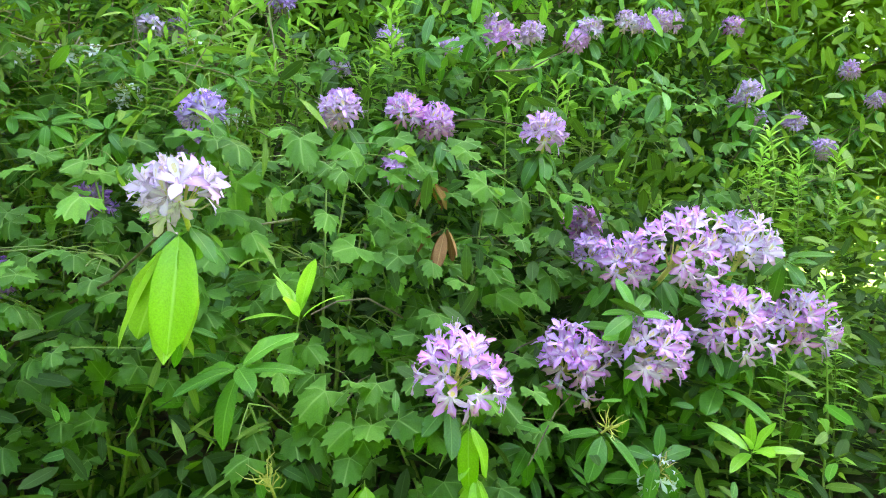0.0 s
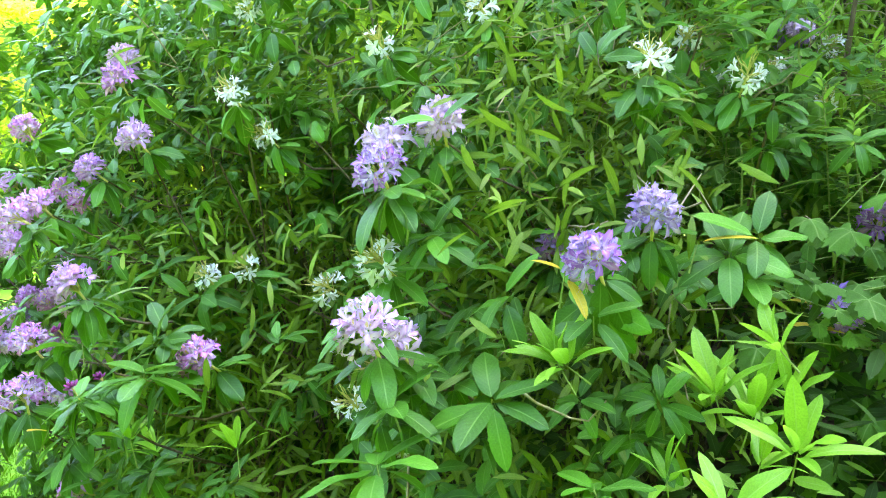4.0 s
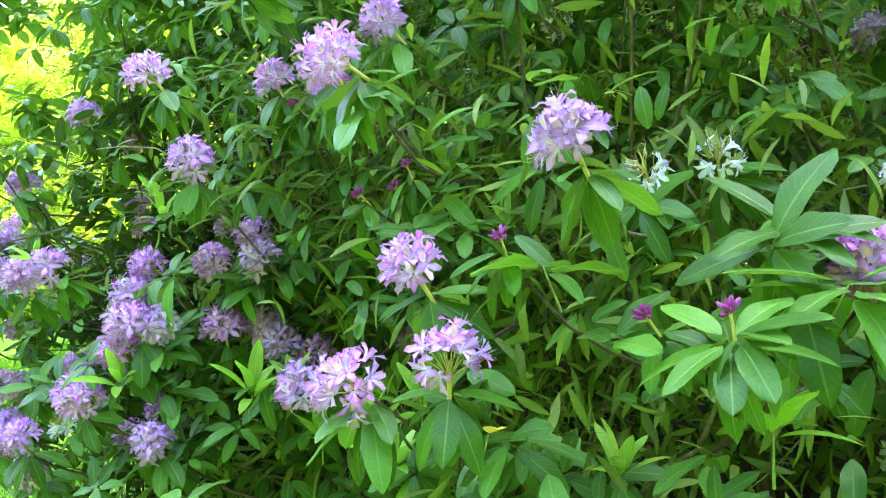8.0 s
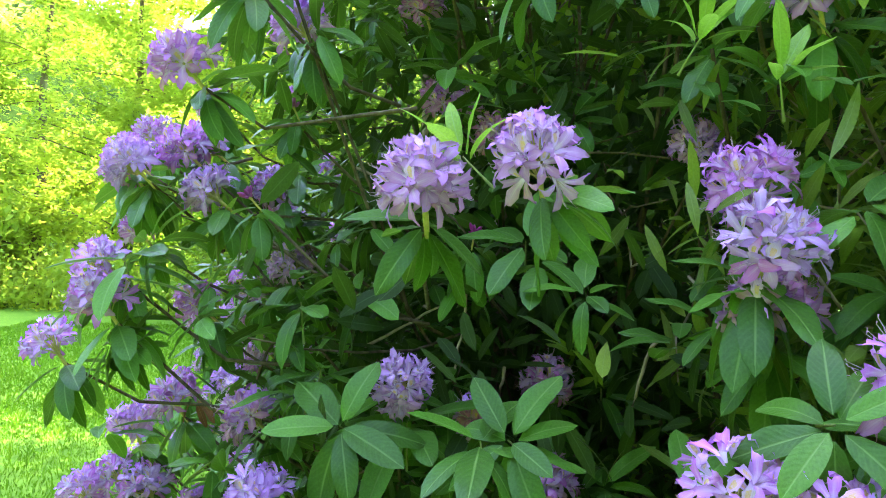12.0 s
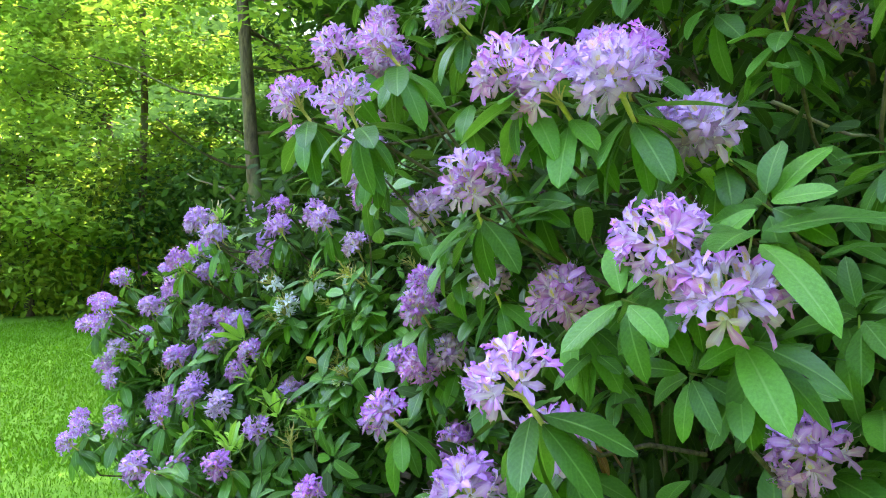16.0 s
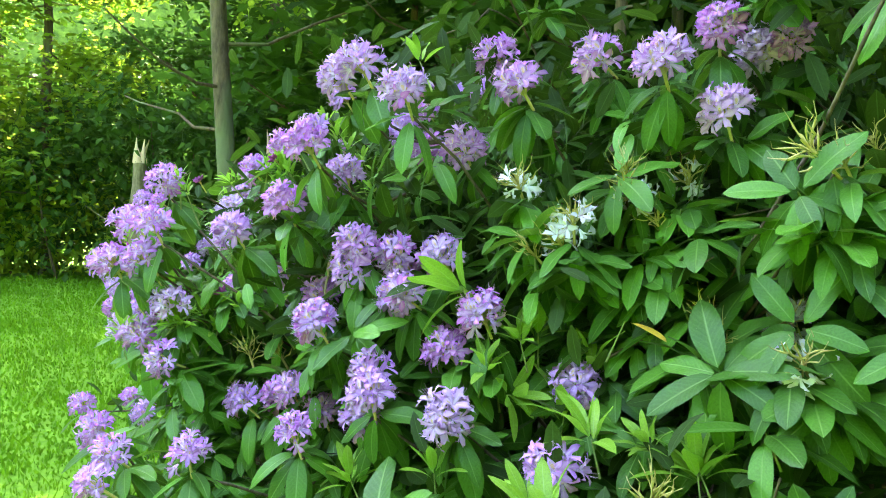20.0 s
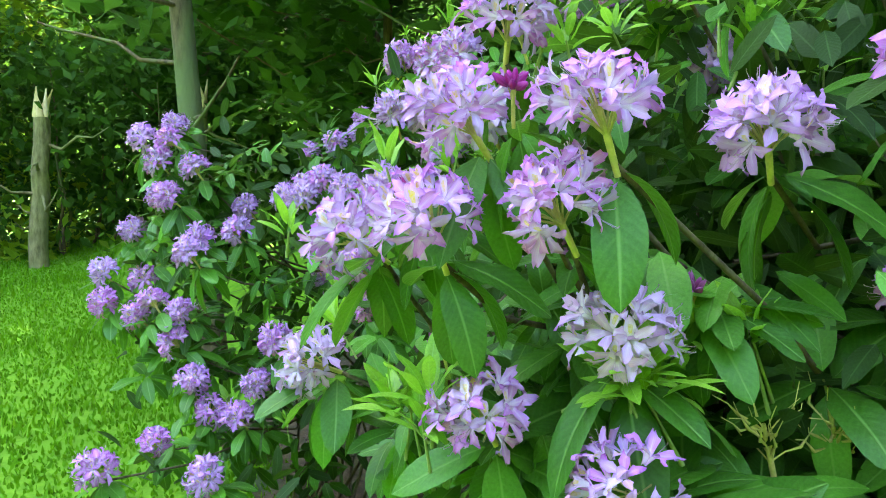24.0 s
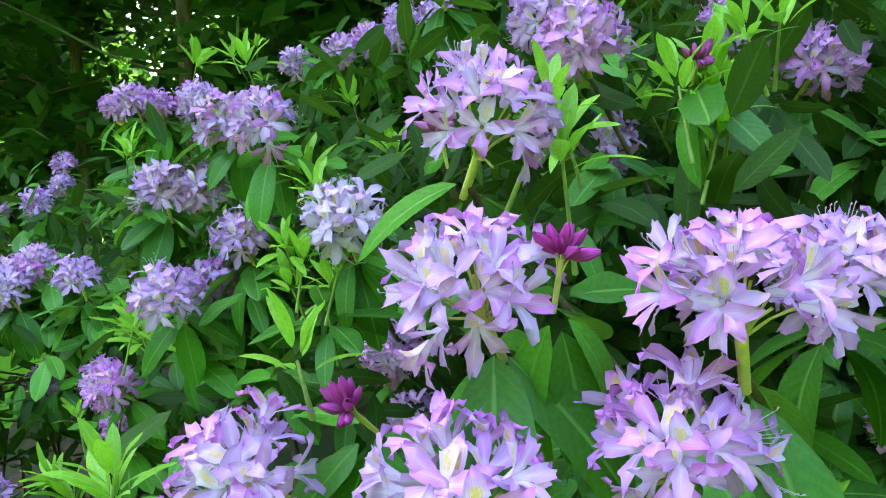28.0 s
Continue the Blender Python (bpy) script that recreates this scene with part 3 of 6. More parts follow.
truss(-5.825, 9.715, 1.091, 0.130, "m")
truss(-5.872, 9.187, 1.228, 0.130, "m")
truss(-5.656, 9.268, 1.293, 0.130, "m")
truss(-6.026, 7.051, 1.558, 0.130, "m")
truss(-5.838, 9.245, 0.770, 0.130, "m")
truss(-5.954, 9.303, 0.554, 0.130, "m")
truss(-5.990, 8.830, 0.581, 0.130, "m")
truss(-6.285, 7.796, 1.150, 0.130, "p")
truss(-6.316, 7.406, 1.167, 0.130, "m")
truss(-6.290, 7.240, 1.119, 0.118, "m")
truss(-6.260, 7.263, 1.268, 0.130, "p")
truss(-4.803, 9.853, 1.703, 0.148, "m")
truss(-5.895, 7.072, 1.297, 0.130, "m")
truss(-5.522, 9.448, 1.377, 0.130, "m")
truss(-6.121, 7.185, 1.481, 0.130, "m")
truss(-4.955, 8.880, 1.978, 0.148, "m")
truss(-5.773, 7.995, 1.727, 0.130, "m")
truss(-5.584, 8.631, 1.210, 0.130, "m")
truss(-5.167, 9.390, 1.079, 0.148, "m")
truss(-5.465, 8.839, 1.450, 0.130, "m")
truss(-4.686, 10.275, 1.686, 0.148, "m")
truss(-4.686, 8.366, 2.154, 0.148, "m")
truss(-4.547, 8.304, 2.243, 0.148, "m")
truss(-4.406, 8.234, 2.286, 0.148, "m")
truss(-4.525, 8.758, 2.164, 0.148, "m")
truss(-5.050, 8.772, 1.944, 0.148, "m")
truss(-4.126, 10.523, 1.954, 0.148, "m")
truss(-5.689, 7.442, 1.646, 0.130, "m")
truss(-5.734, 7.509, 1.836, 0.130, "m")
truss(-5.656, 8.535, 1.217, 0.130, "m")
truss(-5.453, 4.901, 1.941, 0.130, "m")
truss(-5.489, 9.090, 1.414, 0.130, "m")
truss(-5.933, 7.755, 1.549, 0.130, "p")
truss(-0.245, 1.667, 2.077, 0.218, "p")
truss(0.435, 1.683, 1.645, 0.255, "m")
truss(0.850, 1.915, 1.625, 0.253, "m")
truss(1.061, 1.859, 1.663, 0.252, "m")
truss(1.048, 1.993, 1.917, 0.215, "m")
truss(1.209, 1.925, 1.955, 0.302, "m")
truss(1.550, 2.103, 1.974, 0.270, "p")
truss(1.385, 1.918, 1.745, 0.287, "m")
truss(1.706, 2.025, 1.721, 0.266, "m")
truss(0.877, 2.300, 2.351, 0.170, "m")
truss(0.518, 2.464, 2.385, 0.170, "m")
truss(-0.286, 2.457, 2.373, 0.170, "m")
truss(0.489, 3.443, 2.930, 0.148, "m")
truss(2.488, 3.480, 2.745, 0.148, "m")
truss(1.362, 3.191, 2.928, 0.148, "m")
truss(0.877, 2.864, 2.826, 0.170, "m")
truss(0.166, 2.372, 2.395, 0.170, "m")
truss(-0.673, 3.604, 2.927, 0.148, "m")
truss(-2.188, 1.934, 2.276, 0.148, "m")
truss(-1.660, 1.799, 2.028, 0.148, "m")
truss(-1.502, 1.939, 2.123, 0.148, "m")
truss(-3.320, 2.641, 2.523, 0.148, "m")
truss(-0.550, 3.709, 2.951, 0.148, "m")
truss(0.274, 4.108, 2.914, 0.148, "m")
truss(-0.906, 2.424, 1.810, 0.170, "m")
truss(-0.674, 2.673, 2.065, 0.170, "m")
truss(-3.285, 2.189, 2.000, 0.148, "m")
truss(-3.565, 2.319, 1.797, 0.148, "m")
truss(-3.681, 2.251, 1.598, 0.148, "m")
truss(-3.499, 2.215, 1.641, 0.148, "m")
truss(-3.747, 2.631, 2.289, 0.148, "m")
truss(-3.705, 2.451, 2.234, 0.148, "m")
truss(-4.337, 3.060, 2.415, 0.148, "m")
truss(-4.968, 3.934, 2.525, 0.148, "m")
truss(-4.196, 3.004, 2.144, 0.148, "m")
truss(-5.028, 3.570, 1.852, 0.175, "m")
truss(-4.545, 3.501, 1.861, 0.148, "m")
truss(-4.454, 3.135, 1.682, 0.148, "m")
truss(-4.086, 3.304, 1.637, 0.148, "m")
truss(-4.389, 3.120, 1.328, 0.148, "m")
truss(-4.072, 3.209, 1.852, 0.148, "m")
truss(-4.873, 3.461, 1.876, 0.148, "m")
truss(-5.031, 3.962, 1.479, 0.148, "m")
truss(-4.680, 3.247, 1.465, 0.148, "m")
truss(-5.751, 4.320, 1.968, 0.148, "m")
truss(-5.724, 4.102, 1.710, 0.148, "m")
truss(-5.523, 4.214, 1.897, 0.148, "m")
truss(-5.683, 4.029, 1.637, 0.148, "m")
truss(-5.875, 4.244, 1.521, 0.148, "m")
truss(-5.786, 4.514, 1.825, 0.148, "m")
truss(-5.383, 4.139, 1.378, 0.148, "m")
truss(-6.480, 7.072, 0.866, 0.118, "m")
truss(-5.940, 6.802, 1.904, 0.130, "m")
truss(-5.782, 6.650, 1.428, 0.130, "m")
truss(-5.626, 6.559, 1.856, 0.130, "m")
truss(-5.918, 6.832, 1.450, 0.130, "m")
truss(-5.802, 6.598, 1.213, 0.130, "m")
truss(-5.514, 5.120, 1.436, 0.130, "m")
truss(-1.448, 2.288, 2.586, 0.138, "w", leaves=9)
truss(-1.123, 2.493, 2.545, 0.138, "w", leaves=9)
truss(-3.035, 2.597, 1.983, 0.120, "w", leaves=9)
truss(-2.872, 2.544, 2.647, 0.120, "w", leaves=9)
truss(-2.875, 2.584, 2.013, 0.120, "w", leaves=9)
truss(-5.390, 6.231, 1.622, 0.120, "w", leaves=9)
truss(-2.184, 1.720, 1.892, 0.164, "p")
truss(-2.215, 2.140, 2.365, 0.164, "p")
truss(-2.049, 2.160, 2.419, 0.164, "p")
truss(-3.494, 2.875, 2.894, 0.142, "p")
truss(-5.374, 3.978, 1.858, 0.075, "b")
truss(-6.113, 7.527, 1.631, 0.075, "b")
truss(-3.399, 2.261, 1.835, 0.075, "b")
truss(-3.129, 1.964, 1.708, 0.075, "b")
truss(-3.182, 2.162, 1.691, 0.075, "b")
truss(-0.470, 3.565, 2.856, 0.120, "w", leaves=9)
truss(0.863, 1.703, 1.477, 0.115, "s", leaves=9)
truss(1.088, 1.826, 1.297, 0.138, "w", leaves=9)
truss(1.113, 2.488, 2.034, 0.170, "m")
truss(1.037, 2.242, 1.932, 0.170, "m")
truss(2.527, 3.399, 2.633, 0.148, "m")
truss(2.849, 3.483, 2.662, 0.148, "m")
truss(2.951, 3.351, 2.501, 0.148, "m")
truss(2.068, 3.520, 3.177, 0.148, "m")
truss(2.514, 3.594, 3.208, 0.148, "m")
truss(-2.527, 2.460, 1.931, 0.138, "w", leaves=9)
truss(-0.663, 3.113, 2.524, 0.120, "w", leaves=9)
truss(-2.901, 2.799, 3.022, 0.120, "w", leaves=9)
truss(-1.971, 2.658, 2.895, 0.138, "w", leaves=9)
truss(-2.332, 2.607, 2.791, 0.138, "w", leaves=9)
truss(-2.761, 2.569, 2.487, 0.120, "w", leaves=9)
truss(-2.836, 2.140, 1.757, 0.148, "m")
truss(-2.227, 2.001, 2.037, 0.138, "w", leaves=9)
truss(-2.311, 2.684, 1.496, 0.138, "w", leaves=9)
truss(-1.955, 3.313, 1.712, 0.120, "w", leaves=9)
truss(-2.380, 2.769, 1.275, 0.138, "w", leaves=9)
truss(-3.145, 3.695, 3.022, 0.120, "w", leaves=9)
truss(-2.717, 3.199, 2.672, 0.120, "w", leaves=9)
truss(-3.083, 3.329, 2.591, 0.120, "w", leaves=9)
truss(-2.098, 2.517, 2.495, 0.138, "w", leaves=9)
truss(-2.072, 3.262, 2.483, 0.142, "p")
truss(-4.617, 3.175, 1.451, 0.148, "m")
truss(-4.963, 3.405, 1.303, 0.148, "m")
truss(-5.010, 3.551, 1.153, 0.148, "m")
truss(-5.302, 4.051, 2.265, 0.148, "m")
truss(-4.057, 2.975, 2.655, 0.148, "m")
truss(-3.897, 2.884, 1.498, 0.148, "m")
truss(-3.601, 3.393, 1.544, 0.148, "m")
truss(-3.911, 3.085, 2.302, 0.075, "b")
truss(-3.707, 2.834, 1.992, 0.075, "b")
truss(-3.616, 2.888, 2.015, 0.075, "b")
truss(-5.707, 4.213, 1.959, 0.148, "m")
truss(-5.703, 4.456, 1.124, 0.148, "m")
truss(-5.872, 4.463, 1.107, 0.148, "m")
truss(-4.500, 3.188, 1.598, 0.148, "m")
truss(-5.362, 3.822, 2.436, 0.148, "m")
truss(-5.398, 3.771, 2.270, 0.148, "m")
truss(-4.686, 4.141, 1.474, 0.148, "m")
truss(-5.503, 3.895, 2.117, 0.148, "m")
truss(-5.005, 4.510, 2.518, 0.148, "m")
truss(-4.372, 3.597, 2.217, 0.148, "m")
truss(-4.372, 3.171, 1.666, 0.142, "p")
truss(-4.532, 3.450, 1.676, 0.148, "m")
truss(-4.122, 3.331, 1.942, 0.148, "m")
truss(-4.553, 3.402, 1.761, 0.148, "m")
truss(-5.646, 4.445, 1.358, 0.148, "m")
truss(-5.310, 3.886, 1.263, 0.148, "m")
truss(-4.868, 3.520, 1.323, 0.120, "w", leaves=9)
truss(-5.542, 4.349, 1.092, 0.148, "m")
truss(-5.611, 4.295, 2.016, 0.148, "m")
truss(-5.936, 4.755, 2.015, 0.130, "m")
truss(-5.272, 3.740, 1.236, 0.148, "m")
truss(-4.718, 3.979, 1.283, 0.148, "m")
truss(-4.887, 4.012, 1.805, 0.075, "b")
truss(-5.772, 4.960, 1.326, 0.130, "m")
truss(-5.775, 4.545, 1.270, 0.148, "m")
truss(-5.712, 5.781, 0.888, 0.130, "m")
truss(-5.748, 4.985, 2.180, 0.130, "m")
truss(-5.786, 4.395, 2.006, 0.148, "m")
truss(-5.542, 5.523, 2.479, 0.130, "m")
truss(-5.578, 4.395, 2.044, 0.148, "m")
truss(-5.720, 5.221, 2.004, 0.130, "m")
truss(-6.151, 6.416, 0.813, 0.130, "m")
truss(-5.324, 4.210, 2.114, 0.075, "b")
truss(-5.622, 6.343, 1.154, 0.130, "m")
truss(-5.583, 5.164, 1.562, 0.130, "m")
truss(-6.056, 6.509, 0.845, 0.118, "m")
truss(-5.570, 5.185, 1.393, 0.130, "m")
truss(-5.420, 5.630, 1.362, 0.130, "m")
truss(-5.443, 6.921, 2.350, 0.130, "m")
truss(-5.422, 6.690, 2.280, 0.130, "m")
truss(-5.527, 5.780, 1.994, 0.130, "m")
truss(-5.351, 6.187, 1.968, 0.130, "m")
truss(-4.576, 6.074, 2.002, 0.148, "m")
truss(-5.544, 5.183, 1.837, 0.130, "p")
truss(-5.391, 5.505, 1.626, 0.130, "m")
truss(-5.884, 6.671, 1.334, 0.130, "m")
truss(-5.523, 6.218, 1.868, 0.130, "m")
truss(-6.018, 6.934, 1.708, 0.130, "m")
truss(-6.041, 6.810, 1.265, 0.130, "m")
truss(-5.673, 6.498, 1.606, 0.120, "w", leaves=9)
truss(-5.479, 5.860, 1.630, 0.100, "s", leaves=9)
truss(-5.546, 5.882, 1.271, 0.120, "w", leaves=9)
truss(-6.004, 6.587, 1.130, 0.118, "m")
truss(-5.905, 6.441, 1.097, 0.130, "p")
truss(-5.794, 6.234, 1.029, 0.130, "m")
truss(-6.284, 6.984, 0.938, 0.118, "m")
truss(-6.434, 7.146, 0.911, 0.118, "m")
truss(-5.959, 6.131, 0.930, 0.130, "m")
truss(-5.539, 6.288, 1.638, 0.100, "s", leaves=9)
truss(-5.264, 5.900, 1.682, 0.100, "s", leaves=9)
truss(-5.409, 6.137, 1.763, 0.130, "p")
truss(-5.676, 6.703, 1.705, 0.130, "m")
truss(-5.469, 6.128, 1.322, 0.100, "s", leaves=9)
truss(-6.255, 5.941, 1.014, 0.130, "m")
truss(-5.827, 6.794, 1.428, 0.130, "m")
truss(-5.594, 6.694, 1.954, 0.130, "m")
truss(-5.495, 6.426, 1.916, 0.130, "m")
truss(-6.428, 7.387, 0.917, 0.118, "m")
truss(-6.106, 6.773, 1.014, 0.118, "m")
truss(-5.965, 6.670, 1.160, 0.118, "m")
truss(-5.758, 6.517, 1.304, 0.130, "m")
truss(-5.941, 6.906, 1.886, 0.130, "m")
truss(-5.677, 6.443, 1.446, 0.100, "s", leaves=9)
truss(-5.645, 6.341, 1.523, 0.120, "w", leaves=9)
truss(-5.493, 6.237, 1.516, 0.100, "s", leaves=9)
truss(-5.508, 6.076, 1.284, 0.100, "s", leaves=9)
truss(0.961, 3.203, 2.968, 0.142, "p")
truss(1.120, 3.166, 2.937, 0.142, "p")
truss(1.438, 3.199, 2.995, 0.142, "p")
truss(1.661, 3.253, 3.058, 0.142, "p")
truss(1.880, 3.308, 3.107, 0.148, "m")
truss(-0.637, 3.460, 2.895, 0.142, "p")
truss(-0.770, 3.271, 2.516, 0.120, "w", leaves=9)
truss(2.332, 3.193, 2.752, 0.148, "m")
truss(-5.514, 4.881, 1.641, 0.130, "p")
truss(3.399, 3.680, 3.036, 0.148, "m")
truss(3.557, 3.638, 2.865, 0.148, "m")
truss(-2.154, 1.840, 1.839, 0.164, "p")
truss(-3.454, 2.763, 2.783, 0.148, "m")
truss(-5.858, 4.759, 2.144, 0.130, "m")
truss(-5.975, 5.009, 2.070, 0.130, "m")
truss(-5.888, 4.971, 2.190, 0.130, "m")
truss(-5.839, 4.791, 1.101, 0.130, "m")
truss(-5.898, 6.651, 1.818, 0.130, "m")
truss(-5.194, 6.181, 1.933, 0.142, "p")
truss(-5.959, 7.291, 1.696, 0.075, "b", leaves=9)
truss(-6.318, 7.526, 1.407, 0.075, "b", leaves=9)
truss(-6.315, 7.362, 1.516, 0.075, "b", leaves=9)
truss(-1.892, 3.284, 2.236, 0.110, "w", leaves=9)
truss(-5.698, 6.071, 1.004, 0.135, "s", leaves=9)
truss(-0.034, 1.778, 1.353, 0.135, "s", leaves=9)
truss(-5.526, 5.894, 1.646, 0.135, "s", leaves=9)
truss(-2.181, 1.834, 1.771, 0.135, "s", leaves=9)
truss(-5.990, 7.147, 1.128, 0.118, "s", leaves=9)
truss(-6.060, 7.196, 1.130, 0.118, "s", leaves=9)
truss(-5.107, 8.986, 1.966, 0.145, "m")
truss(-5.410, 9.064, 1.487, 0.130, "m")
truss(-5.815, 9.737, 1.655, 0.130, "m")
truss(-5.649, 8.254, 1.634, 0.130, "m")
truss(-5.656, 8.147, 1.536, 0.130, "m")
truss(-5.645, 8.238, 1.439, 0.130, "m")
truss(-5.542, 8.622, 1.080, 0.130, "m")
truss(-5.879, 6.985, 1.642, 0.130, "m")
truss(-5.510, 7.126, 1.756, 0.130, "m")
truss(-6.100, 7.140, 1.005, 0.118, "m")
truss(-6.026, 7.066, 1.031, 0.117, "m")
truss(-6.041, 6.936, 1.075, 0.106, "m")
truss(-5.980, 6.876, 1.023, 0.106, "m")
truss(-5.799, 9.188, 0.666, 0.130, "m")
truss(-6.167, 9.219, 0.360, 0.130, "m")
truss(-6.007, 7.970, 0.682, 0.130, "m")
truss(-5.400, 4.420, 1.940, 0.145, "m")
truss(-5.605, 4.480, 1.618, 0.145, "m")
truss(-5.468, 7.806, 2.031, 0.130, "m")
truss(-5.674, 4.803, 2.252, 0.130, "m")
truss(-3.626, 2.790, 2.431, 0.145, "m")
truss(-3.007, 3.251, 2.782, 0.130, "w", leaves=9)
truss(-2.463, 3.130, 2.577, 0.130, "w", leaves=9)
truss(-4.234, 3.255, 1.855, 0.145, "m")
truss(-4.198, 3.237, 1.654, 0.145, "m")
truss(-4.023, 3.262, 1.584, 0.145, "m")
truss(-4.937, 4.366, 2.204, 0.145, "m")
truss(-4.746, 5.353, 2.436, 0.145, "m")
truss(-5.814, 4.513, 1.134, 0.145, "m")
truss(0.386, 2.401, 2.200, 0.145, "m")
truss(-0.827, 3.224, 2.707, 0.130, "w", leaves=9)
truss(-0.928, 3.200, 2.678, 0.130, "w", leaves=9)
truss(-0.259, 3.329, 2.487, 0.130, "w", leaves=9)
truss(-2.197, 2.775, 2.455, 0.130, "w", leaves=9)
truss(-0.045, 3.649, 3.126, 0.145, "m")
truss(0.682, 3.028, 2.791, 0.145, "m")
truss(-0.369, 2.894, 2.312, 0.145, "m")
truss(0.397, 2.419, 2.415, 0.145, "m")
truss(-1.242, 2.786, 2.756, 0.130, "w", leaves=9)
truss(-1.104, 3.171, 2.665, 0.130, "w", leaves=9)
truss(-2.389, 2.235, 1.588, 0.130, "w", leaves=9)
truss(-1.757, 2.598, 2.029, 0.145, "m")
truss(-3.576, 2.517, 1.197, 0.145, "m")
truss(-4.595, 8.317, 2.174, 0.126, "m")
truss(-5.748, 9.376, 1.264, 0.126, "m")
truss(-5.747, 9.657, 1.639, 0.126, "m")
truss(1.770, 3.280, 3.060, 0.126, "m")
truss(-5.186, 6.122, 1.958, 0.126, "m")
truss(-5.923, 6.848, 1.391, 0.126, "m")
truss(-5.725, 7.764, 1.204, 0.126, "m")
truss(-5.969, 6.687, 1.055, 0.126, "m")
truss(-5.541, 6.280, 1.579, 0.120, "w", leaves=9)
truss(-5.357, 6.009, 1.319, 0.120, "w", leaves=9)
truss(-5.645, 6.390, 1.476, 0.120, "w", leaves=9)
truss(-5.689, 7.820, 1.313, 0.126, "m")
truss(-5.403, 5.960, 2.271, 0.126, "m")
truss(-5.488, 5.120, 1.188, 0.126, "m")
truss(-6.201, 5.274, 0.898, 0.126, "m")
truss(-4.400, 3.986, 2.029, 0.126, "m")
truss(-4.829, 4.169, 2.062, 0.126, "m")
truss(-4.872, 3.978, 1.409, 0.126, "m")
truss(-4.734, 3.734, 1.231, 0.126, "m")
truss(-3.972, 3.075, 2.383, 0.126, "m")
truss(-3.778, 2.934, 2.315, 0.126, "m")
truss(-3.927, 3.290, 1.553, 0.126, "m")
truss(-4.195, 8.271, 2.336, 0.126, "m")
truss(-5.310, 9.247, 0.423, 0.126, "m")
truss(-3.580, 2.859, 2.066, 0.070, "b", leaves=9)
truss(-3.832, 8.538, 2.346, 0.070, "b", leaves=9)
truss(-5.039, 8.942, 1.957, 0.126, "m")
truss(-5.486, 9.205, 1.422, 0.126, "m")
truss(-5.864, 9.544, 1.023, 0.126, "m")
truss(-5.694, 9.057, 0.766, 0.126, "m")
truss(-5.754, 9.088, 0.657, 0.126, "m")
truss(-5.870, 7.433, 1.757, 0.126, "m")
truss(-5.342, 4.427, 1.732, 0.130, "p")
shoot(-0.240, 1.683, 1.979, 0.250, "lime", 7)
shoot(0.036, 1.798, 1.767, 0.150, "young", 7)
shoot(0.464, 1.692, 1.511, 0.140, "lime", 5)
shoot(0.206, 1.745, 1.352, 0.160, "lime", 5)
shoot(0.480, 1.683, 1.375, 0.160, "lime", 6)
shoot(0.431, 2.079, 2.145, 0.110, "dead", 6)
shoot(0.476, 2.064, 2.007, 0.120, "dead", 6)
shoot(1.367, 1.786, 1.358, 0.130, "young", 7)
shoot(1.349, 1.939, 1.527, 0.160, "plain", 7)
shoot(-0.105, 1.641, 1.671, 0.144, "plain", 7)
shoot(1.020, 1.890, 1.700, 0.144, "plain", 6)
shoot(-2.387, 2.791, 1.333, 0.176, "plain", 6)
shoot(-2.142, 3.300, 1.551, 0.150, "young", 8)
shoot(-1.319, 2.373, 1.524, 0.170, "young", 10)
shoot(-1.398, 1.971, 2.038, 0.110, "yellow", 1)
shoot(-1.638, 3.383, 1.802, 0.120, "yellow", 1)
shoot(-1.798, 3.355, 1.674, 0.120, "yellow", 2)
shoot(-1.984, 3.325, 1.599, 0.110, "yellow", 1)
shoot(-1.073, 2.418, 1.760, 0.140, "yellow", 1)
shoot(-2.204, 1.848, 1.690, 0.136, "plain", 5)
shoot(-1.269, 1.987, 1.946, 0.120, "plain", 6)
shoot(-0.901, 2.658, 2.020, 0.128, "plain", 6)
shoot(-1.978, 3.296, 2.466, 0.130, "plain", 6)
shoot(-1.418, 2.308, 2.442, 0.130, "plain", 6)
shoot(-2.140, 1.737, 1.709, 0.128, "plain", 7)
shoot(-1.907, 1.774, 1.702, 0.160, "plain", 8)
shoot(-1.755, 1.800, 1.784, 0.110, "young", 6)
shoot(-1.397, 1.854, 1.687, 0.140, "young", 8)
shoot(-1.230, 1.880, 1.672, 0.120, "young", 6)
shoot(-1.301, 1.864, 1.519, 0.140, "young", 6)
shoot(-1.666, 1.815, 1.884, 0.120, "plain", 7)
shoot(-2.197, 1.739, 1.910, 0.120, "plain", 6)
shoot(-1.516, 1.830, 1.497, 0.110, "young", 6)
shoot(-3.742, 3.389, 1.454, 0.120, "plain", 9)
shoot(-4.014, 3.238, 1.824, 0.120, "plain", 8)
shoot(-5.677, 9.287, 0.631, 0.080, "young", 7)
shoot(-1.726, 1.808, 1.992, 0.100, "yellow", 2)
shoot(-1.252, 1.997, 2.044, 0.140, "plain", 7)
shoot(-1.481, 2.301, 2.499, 0.130, "plain", 7)
shoot(-0.976, 2.433, 1.817, 0.110, "yellow", 1)
shoot(-3.566, 2.752, 1.446, 0.120, "young", 8)
shoot(-3.696, 2.803, 1.388, 0.110, "young", 7)
shoot(-3.426, 2.850, 1.534, 0.130, "plain", 9)
shoot(-3.853, 2.952, 1.341, 0.100, "young", 7)
shoot(-3.681, 2.966, 1.446, 0.120, "young", 8)
shoot(-2.934, 2.019, 1.731, 0.150, "plain", 10)
shoot(-3.418, 2.308, 1.370, 0.120, "plain", 9)
